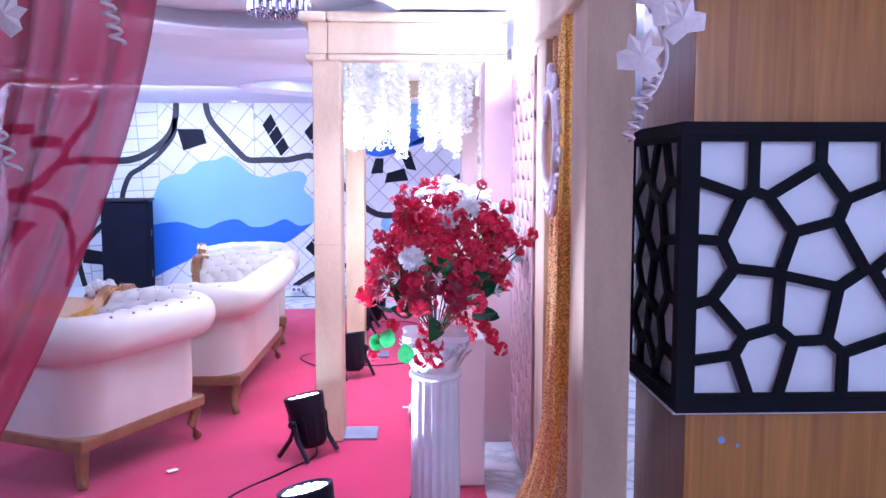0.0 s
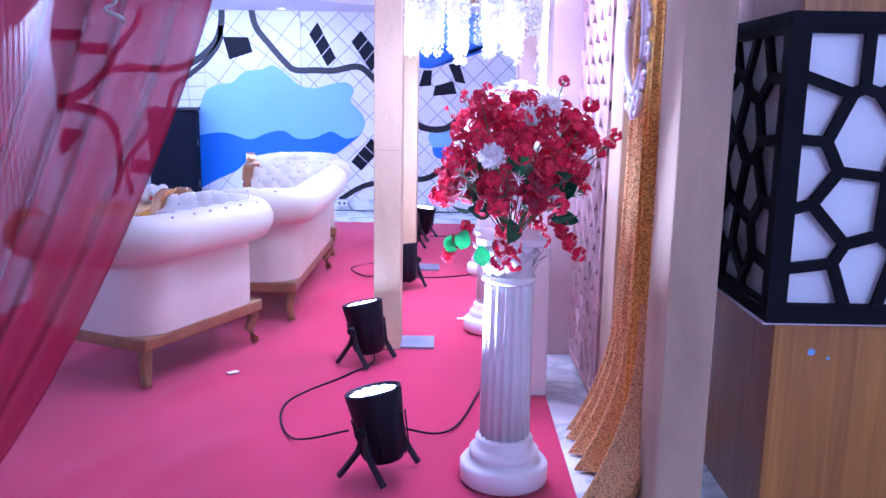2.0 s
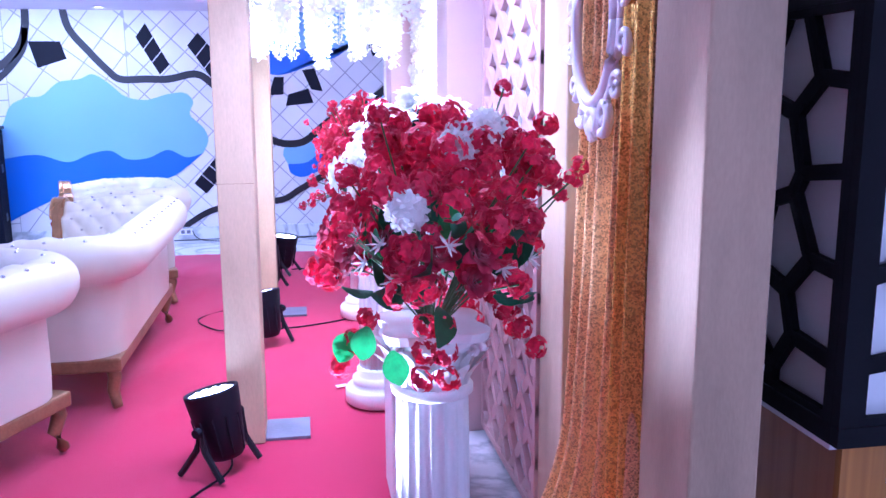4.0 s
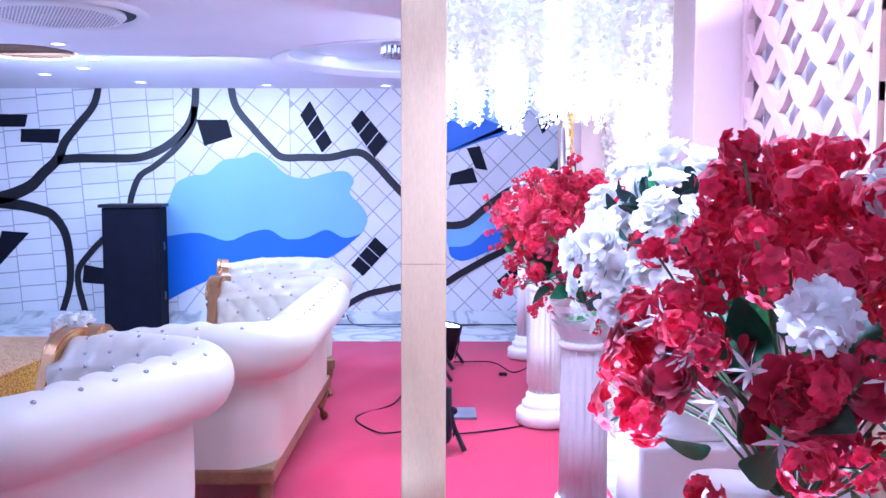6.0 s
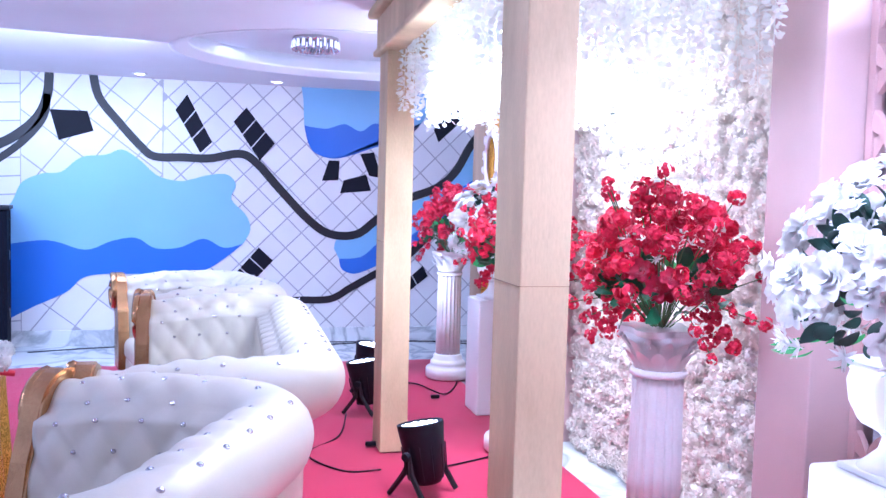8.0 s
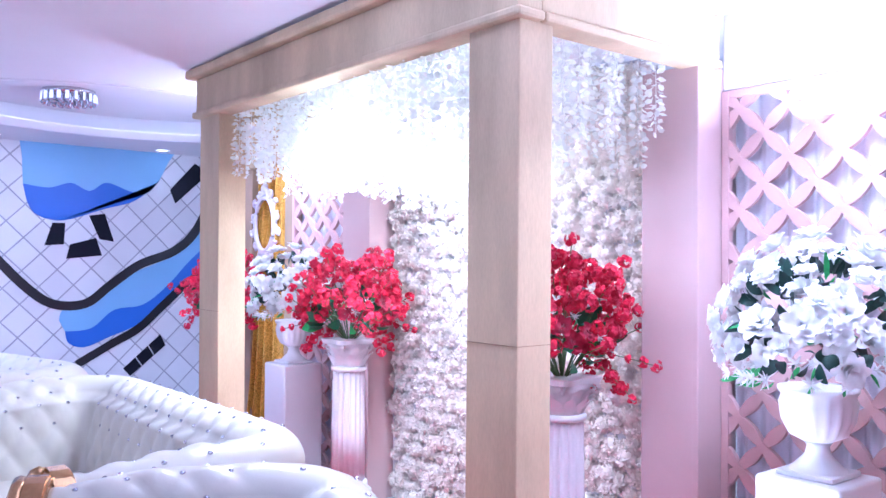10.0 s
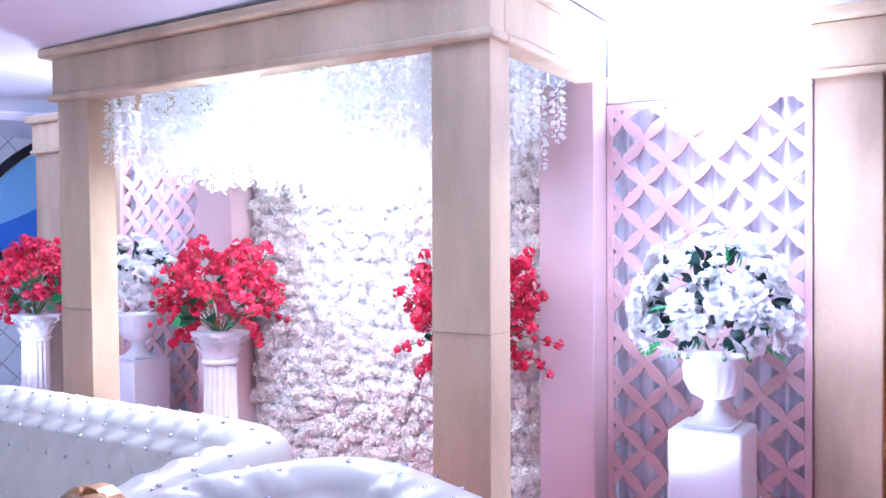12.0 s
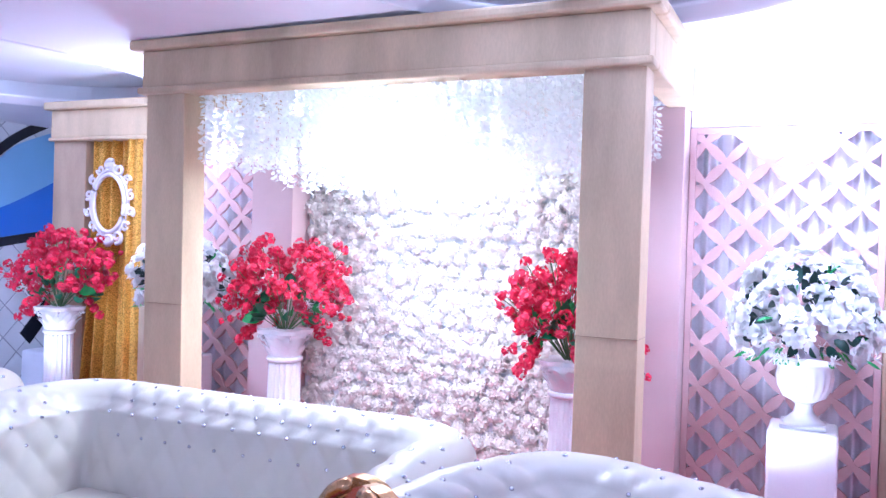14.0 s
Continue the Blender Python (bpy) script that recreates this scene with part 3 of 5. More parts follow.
    tagged(part("tile", rest, M["tile"], wall), kind="stuff")
    base = structure("baseboard", box(bmesh.new(), -6.4, 3.0, MURAL - 0.022, MURAL + 0.001, 0.0, 0.135, 0.003), M["marble"], "veined marble skirting under the tiled wall", "baseboard")
    sock = thing("wall_socket", "white double wall socket on the marble skirting", "socket", pose(-1.42, MURAL - 0.022, 0.085))
    part("plate", box(bmesh.new(), -0.07, 0.07, -0.012, 0.0, -0.035, 0.035, 0.004), M["plinth"], sock)
    for k in (-0.03, 0.03):
        part("outlet", box(bmesh.new(), k - 0.018, k + 0.018, -0.015, -0.011, -0.018, 0.018, 0.003), M["steel_plate"], sock)


mural_wall()
structure("wall_left", box(bmesh.new(), -6.6, -6.4, -4, MURAL + 0.2, 0, 2.7), M["white_wall"], "plain white side wall of the hall", "wall")
structure("wall_right", box(bmesh.new(), 3.0, 3.2, -4, MURAL + 0.2, 0, 2.7), M["white_wall"], "plain pale side wall behind the stage", "wall")
structure("wall_back", box(bmesh.new(), -6.6, 3.2, -4.2, -4, 0, 2.7), M["white_wall"], "plain white end wall of the hall", "wall")

RECESS = [(-0.95, 4.85, 0.90, 0.90), (-0.35, 8.72, 1.36, 0.97), (-3.48, 8.32, 0.36, 0.36)]


def ceiling():
    """A flat ceiling sheet with oval wells."""
    bm = bmesh.new()
    xs = (-6.4, -2.0, 3.0)
    cells = [(-2.0, 3.0, 2.6, 6.4, 0), (-2.0, 3.0, 6.4, 10.5, 1), (-6.4, -2.0, 6.0, 10.5, 2)]
    plain = [(-6.4, 3.0, -4.0, 2.6), (-6.4, -2.0, 2.6, 6.0)]
    for x0, x1, y0, y1 in plain:
        box(bm, x0, x1, y0, y1, CEIL, CEIL + 0.02)
    n = 64
    for x0, x1, y0, y1, k in cells:
        cx, cy, rx, ry = RECESS[k]
        inner, outer, top = [], [], []
        for i in range(n):
            a = 2 * math.pi * i / n
            dx, dy = math.cos(a), math.sin(a)
            inner.append(bm.verts.new((cx + rx * dx, cy + ry * dy, CEIL)))
            top.append(bm.verts.new((cx + rx * dx, cy + ry * dy, CEIL + 0.16)))
            s = min(((x1 - cx) / dx if dx > 1e-6 else (x0 - cx) / dx if dx < -1e-6 else 1e9), ((y1 - cy) / dy if dy > 1e-6 else (y0 - cy) / dy if dy < -1e-6 else 1e9))
            outer.append(bm.verts.new((cx + dx * s, cy + dy * s, CEIL)))
        for i in range(n):
            j = (i + 1) % n
            bm.faces.new((inner[i], inner[j], outer[j], outer[i]))
            bm.faces.new((inner[i], top[i], top[j], inner[j]))
        bm.faces.new(top)
        for qx, qy in ((x0, y0), (x1, y0), (x1, y1), (x0, y1)):
            corner = bm.verts.new((qx, qy, CEIL))
            a = min((v for v in outer if abs(v.co.x - qx) < 1e-4), key=lambda v: abs(v.co.y - qy))
            b = min((v for v in outer if abs(v.co.y - qy) < 1e-4), key=lambda v: abs(v.co.x - qx))
            if a is not b:
                bm.faces.new((a, corner, b))
    for v in bm.verts:
        v.co.z -= ceil_drop(v.co.y)
    return bm


structure("ceiling", ceiling(), M["ceiling"], "white plaster ceiling with shallow oval wells", "ceiling")
structure("ceiling_slab", box(bmesh.new(), -6.6, 3.2, -4.2, MURAL + 0.2, CEIL + 0.2, CEIL + 0.3), M["ceiling"], "plain ceiling slab above the plaster", "ceiling")


def oval_rim(k):
    cx, cy, rx, ry = RECESS[k]
    bm = bmesh.new()
    n = 96
    rings = []
    for du, dz in ((-0.10, 0.05), (-0.10, 0.03), (-0.012, 0.012), (-0.012, -0.006), (0.025, -0.006), (0.025, 0.002)):
        rings.append([bm.verts.new((cx + (rx + du) * math.cos(2 * math.pi * i / n), cy + (ry + du) * math.sin(2 * math.pi * i / n), CEIL + dz - ceil_drop(cy + (ry + du) * math.sin(2 * math.pi * i / n)))) for i in range(n)])
    for a, b in zip(rings, rings[1:]):
        for i in range(n):
            bm.faces.new((a[i], a[(i + 1) % n], b[(i + 1) % n], b[i]))
    structure("trim", bm, M["ceiling"], "white moulded rim round an oval ceiling well", "ceiling trim", True)


oval_rim(0)
oval_rim(1)


# ---------------------------------------------------------------- ceiling fixtures
def downlight(x, y):
    t = thing("downlight", "small round recessed ceiling downlight, lit", "downlight", pose(x, y, CEIL - ceil_drop(y)), "ceiling downlights")
    bm = bmesh.new()
    lathe(bm, [(0.062, 0.0), (0.062, -0.006), (0.05, -0.008), (0.046, -0.003)], 24)
    part("rim", bm, M["plinth"], t, "", True)
    part("lens", lathe(bmesh.new(), [(0.044, -0.004), (0.044, -0.0045)], 24), M["downlight"], t)


for x, y in ((-3.3, 7.37), (-3.07, 7.95), (-3.08, 8.58), (-3.37, 9.06), (-3.86, 9.4), (-4.4, 9.45), (-2.07, 10.1), (-0.93, 10.12), (0.4, 10.15), (-3.2, 9.9), (1.6, 9.7)):
    downlight(x, y)


def crystal_lamp(m):
    t = thing("ceiling_lamp", "round chrome ceiling lamp with rows of crystal rods", "ceiling lamp", m, "crystal ceiling lamps")
    part("base", lathe(bmesh.new(), [(0.17, 0.0), (0.17, -0.025), (0.15, -0.035)], 32), M["chrome"], t, "", True)
    rod = mesh_of(lathe(bmesh.new(), [(0.012, 0.0), (0.015, -0.02), (0.015, -0.055), (0.008, -0.07)], 6), "rod", M["crystal"])
    for r, n, z in ((0.165, 20, -0.025), (0.12, 14, -0.03), (0.07, 8, -0.034)):
        for i in range(n):
            a = 2 * math.pi * i / n
            piece("crystal_rod", rod, t, pose(r * math.cos(a), r * math.sin(a), z))


crystal_lamp(pose(-0.71, 8.9, CEIL + 0.16 - ceil_drop(8.9)))
crystal_lamp(pose(-0.73, 5.0, CEIL + 0.11))


def round_vent(m):
    t = thing("ceiling_vent", "round white ceiling air conditioner with a perforated disc and black slot", "air conditioner", m)
    part("rim", lathe(bmesh.new(), [(0.50, 0.0), (0.50, -0.03), (0.47, -0.045), (0.43, -0.02), (0.43, 0.0)], 64), M["plinth"], t, "", True)
    part("slot", lathe(bmesh.new(), [(0.428, -0.004), (0.428, -0.016), (0.37, -0.016), (0.37, -0.004)], 64), M["black_plastic"], t)
    part("disc", lathe(bmesh.new(), [(0.36, 0.0), (0.375, -0.03), (0.35, -0.05), (0.0, -0.055)][:3], 64), M["plinth"], t, "", True)
    bm = bmesh.new()
    for i in range(-16, 17):
        for j in range(-16, 17):
            x, y = i * 0.021 + (j % 2) * 0.0105, j * 0.0185
            if x * x + y * y < 0.33 ** 2:
                lathe(bm, [(0.006, -0.0498), (0.006, -0.0512)], 6, None, x, y)
    tagged(part("perforation", bm, M["grout"], t), kind="stuff")


round_vent(pose(-2.60, 6.92, CEIL))


def slatted_well():
    t = thing("ceiling_well_slats", "warm wooden slats inside a round ceiling well", "ceiling trim", pose(-3.48, 8.32, CEIL - ceil_drop(8.32)))
    for k in range(-5, 6):
        half = math.sqrt(max(0.0, 0.33 ** 2 - (k * 0.06) ** 2))
        part("slat", box(bmesh.new(), -half, half, k * 0.06 - 0.012, k * 0.06 + 0.012, 0.004, 0.06), M["sofa_wood"], t)


slatted_well()


def ribbed_column():
    t = thing("ribbed_column", "round white hall column clad in wavy vertical ribs", "column", pose(-4.62, 8.2, 0))
    n = 84
    for i in range(n):
        bm = bmesh.new()
        pts = []
        a0 = 2 * math.pi * i / n
        for k in range(19):
            z = CEIL * k / 18
            a = a0 + 0.02 * math.sin(z * 4.0)
            r = 0.70 + 0.10 * max(0.0, (z - 1.75) / 0.7) ** 2.2 + 0.012 * math.sin(z * 5 + i * 0.3)
            pts.append((r, a, z))
        w = 0.30 * 2 * math.pi / n
        rings = []
        for r, a, z in pts:
            rings.append([bm.verts.new((rr * math.cos(b), rr * math.sin(b), z)) for rr, b in ((r - 0.05, a - w), (r, a - w), (r, a + w), (r - 0.05, a + w))])
        for p, q in zip(rings, rings[1:]):
            for j in range(4):
                bm.faces.new((p[j], p[(j + 1) % 4], q[(j + 1) % 4], q[j]))
        bm.faces.new(rings[0])
        bm.faces.new(rings[-1][::-1])
        part("rib", bm, M["plinth"], t)
    part("core", lathe(bmesh.new(), [(0.66, 0.0), (0.66, 1.8), (0.66, 2.1), (0.72, CEIL)], 48), M["white_wall"], t)


ribbed_column()


# ---------------------------------------------------------------- stage backdrop
BX = 0.58


def board_panel(name, y0, y1, x0, x1, z0, z1, label, mat="panel"):
    return tagged(part(name, box(bmesh.new(), x0, x1, y0, y1, z0, z1, 0.006), M[mat]), label, "stage panel")


def end_tower(y0, ya, yb, y1):
    """A framed bay with a sequin curtain: two posts and a cornice."""
    t = thing("curtain_bay", "blush board bay framing a gold sequin curtain, with a moulded cornice", "stage panel")
    for a, b in ((y0, ya), (yb, y1)):
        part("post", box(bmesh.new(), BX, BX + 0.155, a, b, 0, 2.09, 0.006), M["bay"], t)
    part("fascia", box(bmesh.new(), BX - 0.02, BX + 0.155, y0 - 0.01, y1 + 0.01, 2.105, 2.292, 0.006), M["post"], t)
    part("cornice", box(bmesh.new(), BX - 0.06, BX + 0.19, y0 - 0.05, y1 + 0.05, 2.294, 2.35, 0.015), M["post"], t)
    part("bead", box(bmesh.new(), BX - 0.035, BX + 0.16, y0 - 0.02, y1 + 0.02, 2.08, 2.104, 0.008), M["post"], t)
    part("back_board", box(bmesh.new(), BX + 0.13, BX + 0.145, ya + 0.001, yb - 0.001, 0, 2.079), M["panel"], t)


end_tower(2.80, 3.05, 3.65, 3.893)
end_tower(8.13, 8.25, 8.765, 9.075)


def sequin_curtain(yc, width, mat, seed, label, out=0.06, trail=0.0, strip=True):
    bm = cloth(bmesh.new(), width, 2.07, 6, 0.042, 220, 30, seed, 1.5, 0.0)
    for v in bm.verts:
        # the hem is drawn out over the floor
        v.co.y -= trail * max(0.0, (0.55 - v.co.z) / 0.55) ** 2
    ob = part("sequin_curtain", bm, mat, None, "", True, pose(BX + out, yc, 0.012, 0, 0, -90))
    tagged(ob, label, "curtain")
    if not strip:
        return
    bm = cloth(bmesh.new(), width * 0.26, 2.07, 2, 0.02, 50, 30, seed + 5, 0.9, 0.0)
    ob2 = part("gold_curtain_edge", bm, M["gold_sequin"], None, "", True, pose(BX - 0.002, yc - width * 0.36, 0.012, 0, 0, -90))
    tagged(ob2, "bright gold sequin strip hung over the copper sequin curtain", "curtain")


sequin_curtain(3.355, 0.585, M["rose_gold_sequin"], 3, "copper sequin curtain in deep folds, trailing on the floor", 0.055, 0.15, True)
sequin_curtain(8.505, 0.50, M["gold_sequin"], 8, "gold sequin curtain in deep folds inside the far bay")


def oval_frame(m):
    """An empty baroque frame: an oval ring, beads and outward scrolls."""
    t = thing("oval_frame", "empty white baroque oval picture frame hung on the sequin curtain", "picture frame", m, "baroque oval frames")
    rx, rz = 0.155, 0.215
    for dr, r in ((0.0, 0.017), (0.032, 0.012)):
        pts = [((rx + dr) * math.cos(2 * math.pi * i / 48), -r, (rz + dr) * math.sin(2 * math.pi * i / 48)) for i in range(49)]
        part("ring", tube(bmesh.new(), pts, r, 8), M["frame_white"], t, "", True)

    def scroll(turns, size):
        return [((size * (1 - k / 26 * 0.8)) * math.cos(k / 26 * turns * 6.283), -0.014, (size * (1 - k / 26 * 0.8)) * math.sin(k / 26 * turns * 6.283)) for k in range(27)]
    curl = mesh_of(tube(bmesh.new(), scroll(1.3, 0.04), 0.013, 7, 0.6), "curl", M["frame_white"], True)
    for i in range(14):
        a = 2 * math.pi * (i + 0.5) / 14
        big = 1.25 if i in (3, 10, 2, 11) else 0.95
        piece("scroll", curl, t, pose((rx + 0.062) * math.cos(a), 0, (rz + 0.062) * math.sin(a), 0, -math.degrees(a) + (40 if i % 2 else -70), 0) @ Matrix.Scale(big, 4))
    for s in (-1, 1):
        for k in range(-2, 3):
            a = radians(90 + k * 24)
            plume = tube(bmesh.new(), [(0.0, -0.012, s * (rz + 0.04)), (0.035 * math.cos(a), -0.02, s * (rz + 0.05 + 0.035 * math.sin(a))), (0.055 * math.cos(a), -0.014, s * (rz + 0.05 + 0.062 * math.sin(a)))], 0.013, 7, 0.6)
            part("crest_plume", plume, M["frame_white"], t, "", True)


oval_frame(pose(BX - 0.005, 3.38, 1.645, 0, 0, -90) @ Matrix.Scale(0.9, 4))
oval_frame(pose(BX - 0.005, 8.52, 1.652, 0, 0, -90) @ Matrix.Scale(0.9, 4))


def lattice(y0, y1, z0, z1, label):
    t = thing("lattice_screen", label, "lattice screen", group="lattice screens")
    step = 0.195
    h, w = z1 - z0, y1 - y0
    # strips along both diagonals whose edges bow in and out, leaving pointed openings
    for sgn in (1, -1):
        k = -14
        while k < 30:
            c = k * step
            k += 1
            line = []
            n = 180
            for i in range(n + 1):
                v = z0 - 0.3 + (h + 0.6) * i / n
                u = y0 + c + sgn * (v - z0) if sgn > 0 else y0 + c - (v - z0)
                line.append((u, v))
            poly_l, poly_r = [], []
            for u, v in line:
                wd = 0.010 + 0.0145 * abs(math.sin((v - z0) / step * 2 * math.pi))
                off = 0.0
                du, dv = (sgn * 0.7071, 0.7071)
                nu, nv = -dv, du
                poly_l.append((u + nu * (wd + off), v + nv * (wd + off)))
                poly_r.append((u - nu * (wd - off), v - nv * (wd - off)))
            bm = bmesh.new()
            made = 0
            for i in range(n):
                q = [poly_l[i], poly_l[i + 1], poly_r[i + 1], poly_r[i]]
                if area_of(q) < 1e-7:
                    continue
                sg = sum(p[0] * r[1] - r[0] * p[1] for p, r in zip(q, q[1:] + q[:1]))
                if sg < 0:
                    q = q[::-1]
                for a, b in (((y0, z0), (y1, z0)), ((y1, z0), (y1, z1)), ((y1, z1), (y0, z1)), ((y0, z1), (y0, z0))):
                    if q:
                        q = clip_poly(q, a, b)
                if len(q) > 2 and area_of(q) > 1e-7:
                    x = BX - 0.010 if sgn > 0 else BX - 0.004
                    slab(bm, q, x, x + 0.022, "x")
                    made += 1
            if made:
                bmesh.ops.remove_doubles(bm, verts=bm.verts, dist=0.0004)
                part("lattice_strip", bm, M["lattice"], t)
            else:
                bm.free()
    for ya, yb, za, zb in ((y0, y0 + 0.03, z0, z1), (y1 - 0.03, y1, z0, z1), (y0 + 0.03, y1 - 0.03, z1 - 0.03, z1), (y0 + 0.03, y1 - 0.03, z0, z0 + 0.03)):
        part("edge_strip", box(bmesh.new(), BX - 0.013, BX + 0.02, ya, yb, za, zb, 0.003), M["lattice"], t)


lattice(3.896, 4.747, 0.03, 2.05, "blush glitter board screen cut in interlaced diamond arcs")
lattice(7.23, 8.12, 0.03, 2.05, "blush glitter board screen cut in interlaced diamond arcs")


def satin(yc, width, seed):
    ob = part("satin_drape", cloth(bmesh.new(), width, 2.30, 9, 0.022, 160, 12, seed), M["satin"], None, "", True, pose(BX + 0.055, yc, 0.01, 0, 0, -90))
    tagged(ob, "pleated white satin drape behind the lattice screen", "curtain")


satin(4.29, 0.86, 21)
satin(7.68, 0.86, 22)
for y0, y1 in ((3.76, 4.747), (7.235, 8.19)):
    board_panel("lattice_header", max(y0, 3.896), min(y1, 8.128), BX - 0.005, BX + 0.025, 2.052, 2.35, "plain white board above the lattice screen", "plinth")
    board_panel("backing_board", y0, y1, BX + 0.16, BX + 0.19, 0.0, 2.115, "plain white board behind the satin drape", "plinth")


# ---------------------------------------------------------------- canopy
def canopy():
    t = thing("canopy", "beige board flower canopy with two front posts and a moulded beam", "stage canopy")
    X0, X1, Y0, Y1 = -0.524, BX - 0.02, 4.75, 7.15
    for y0, y1, dy in ((Y0, Y0 + 0.235, 0.0), (Y1 - 0.235, Y1, 0.045)):
        bm = box(bmesh.new(), X0, X0 + 0.148, y0, y1, 0.012, 2.14, 0.005)
        bmesh.ops.subdivide_edges(bm, edges=[e for e in bm.edges if abs((e.verts[0].co - e.verts[1].co).z) > 1], cuts=1)
        for v in bm.verts:
            v.co.y -= dy * (1 - v.co.z / 2.2)
            v.co.x += 0.006 * (v.co.z / 2.2)
        post = part("post", bm, M["post"], t)
        part("joint", box(bmesh.new(), X0 - 0.001, X0 + 0.15, y0 - 0.001 - dy * 0.46, y1 + 0.001 - dy * 0.46, 1.128, 1.1295), M["sofa_wood"], post)
    part("base_plate", box(bmesh.new(), X0 + 0.02, X0 + 0.34, Y0 + 0.03, Y0 + 0.25, 0.007, 0.022, 0.002), M["steel_plate"], t, "grey steel base plate")
    part("base_plate", box(bmesh.new(), X0 + 0.02, X0 + 0.34, Y1 - 0.27, Y1 - 0.05, 0.007, 0.022, 0.002), M["steel_plate"], t, "grey steel base plate")
    for y0, y1 in ((4.75, 5.01), (6.94, 7.228)):
        part("back_post", box(bmesh.new(), BX - 0.16, BX + 0.1, y0, y1, 0.0, 2.14, 0.005), M["panel"], t)
    # beam: bead, fascia and cornice round three sides
    for z0, z1, o, bev in ((2.13, 2.163, 0.03, 0.010), (2.164, 2.335, 0.012, 0.004), (2.336, 2.384, 0.06, 0.014)):
        part("front_beam", box(bmesh.new(), X0 - o, X0 + 0.09, Y0 - o, Y1 + o, z0, z1, bev), M["post"], t)
        part("side_beam", box(bmesh.new(), X0 + 0.092, X1 - 0.02, Y0 - o, Y0 + 0.09, z0, z1, bev), M["post"], t)
        part("side_beam", box(bmesh.new(), X0 + 0.092, X1 - 0.02, Y1 - 0.09, Y1 + o, z0, z1, bev), M["post"], t)
    part("roof_board", box(bmesh.new(), X0 + 0.092, X1 - 0.02, Y0 + 0.092, Y1 - 0.092, 2.27, 2.29), M["plinth"], t)
    return t


canopy()

# ---------------------------------------------------------------- flowers
RND = random.Random(7)


def petal(bm, m, length, width, curl, n=3):
    """A small cupped petal that grows along +z from the origin of m."""
    rows = []
    for i in range(n + 1):
        t = i / n
        w = width * math.sin(math.pi * min(0.97, 0.12 + 0.85 * t ** 0.8)) ** 0.6 / 2
        y = curl * t * t * length
        rows.append([bm.verts.new(m @ Vector((-w, y + w * 0.25, t * length))), bm.verts.new(m @ Vector((w, y + w * 0.25, t * length)))])
    for a, b in zip(rows, rows[1:]):
        bm.faces.new((a[0], a[1], b[1], b[0]))


def on_sphere(rnd, up=-1.0):
    while True:
        v = Vector((rnd.gauss(0, 1), rnd.gauss(0, 1), rnd.gauss(0, 1))).normalized()
        if v.z > up:
            return v


def facing(v, roll=0.0):
    return v.to_track_quat("Z", "Y").to_matrix().to_4x4() @ Matrix.Rotation(roll, 4, "Z")


def curved_petal(bm, m, length, width, curl, cup):
    """A broad petal with a cupped blade and a rolled lip."""
    nv, nu = 5, 4
    rows = []
    for i in range(nv + 1):
        t = i / nv
        w = width * (0.30 + 0.70 * math.sin(math.pi * min(1.0, 0.15 + 0.62 * t))) * (1.0 if t < 0.85 else 0.82) / 2
        row = []
        for j in range(nu + 1):
            q = 2 * j / nu - 1
            row.append(bm.verts.new(m @ Vector((w * q, curl * length * t ** 3 - cup * w * q * q, length * (t - 0.12 * q * q * t)))))
        rows.append(row)
    for a, b in zip(rows, rows[1:]):
        for j in range(nu):
            bm.faces.new((a[j], a[j + 1], b[j + 1], b[j]))


def open_rose_mesh(name, mat, r, seed):
    """A rose of five rings of cupped petals, closed at the heart and open at the rim."""
    rnd = random.Random(seed)
    bm = bmesh.new()
    for n, lean, size, out in ((3, 2, 0.82, 0.06), (4, 10, 0.86, 0.17), (5, 20, 0.88, 0.29), (7, 32, 0.86, 0.42), (4, 58, 0.70, 0.46)):
        ph = rnd.uniform(0, 6.28)
        for i in range(n):
            a = ph + 2 * math.pi * i / n + rnd.uniform(-0.15, 0.15)
            m = Matrix.Rotation(a, 4, "Z") @ Matrix.Translation((0, -r * out, 0)) @ Matrix.Rotation(radians(lean + rnd.uniform(-7, 7)), 4, "X")
            curved_petal(bm, m, r * size * rnd.uniform(0.92, 1.08), r * size * 0.95, -0.34, -0.6)
    return mesh_of(bm, name, mat, True)


def puff_mesh(name, mat, r, seed):
    """A full round head of short ruffled petals."""
    rnd = random.Random(seed)
    bm = bmesh.new()
    bmesh.ops.create_icosphere(bm, subdivisions=2, radius=r * 0.84)
    n = 74
    for k in range(n):
        z = 1 - 1.5 * (k + 0.5) / n
        a = k * 2.39996
        q = math.sqrt(1 - z * z)
        v = (Vector((q * math.cos(a), q * math.sin(a), z)) + Vector((rnd.uniform(-0.12, 0.12), rnd.uniform(-0.12, 0.12), rnd.uniform(-0.12, 0.12)))).normalized()
        m = Matrix.Translation(v * r * 0.74) @ facing(v, rnd.uniform(0, 6.28)) @ Matrix.Rotation(radians(rnd.uniform(14, 40)), 4, "X")
        petal(bm, m, r * rnd.uniform(0.28, 0.36), r * 0.34, rnd.uniform(-0.3, 0.3), 2)
    return mesh_of(bm, name, mat, True)


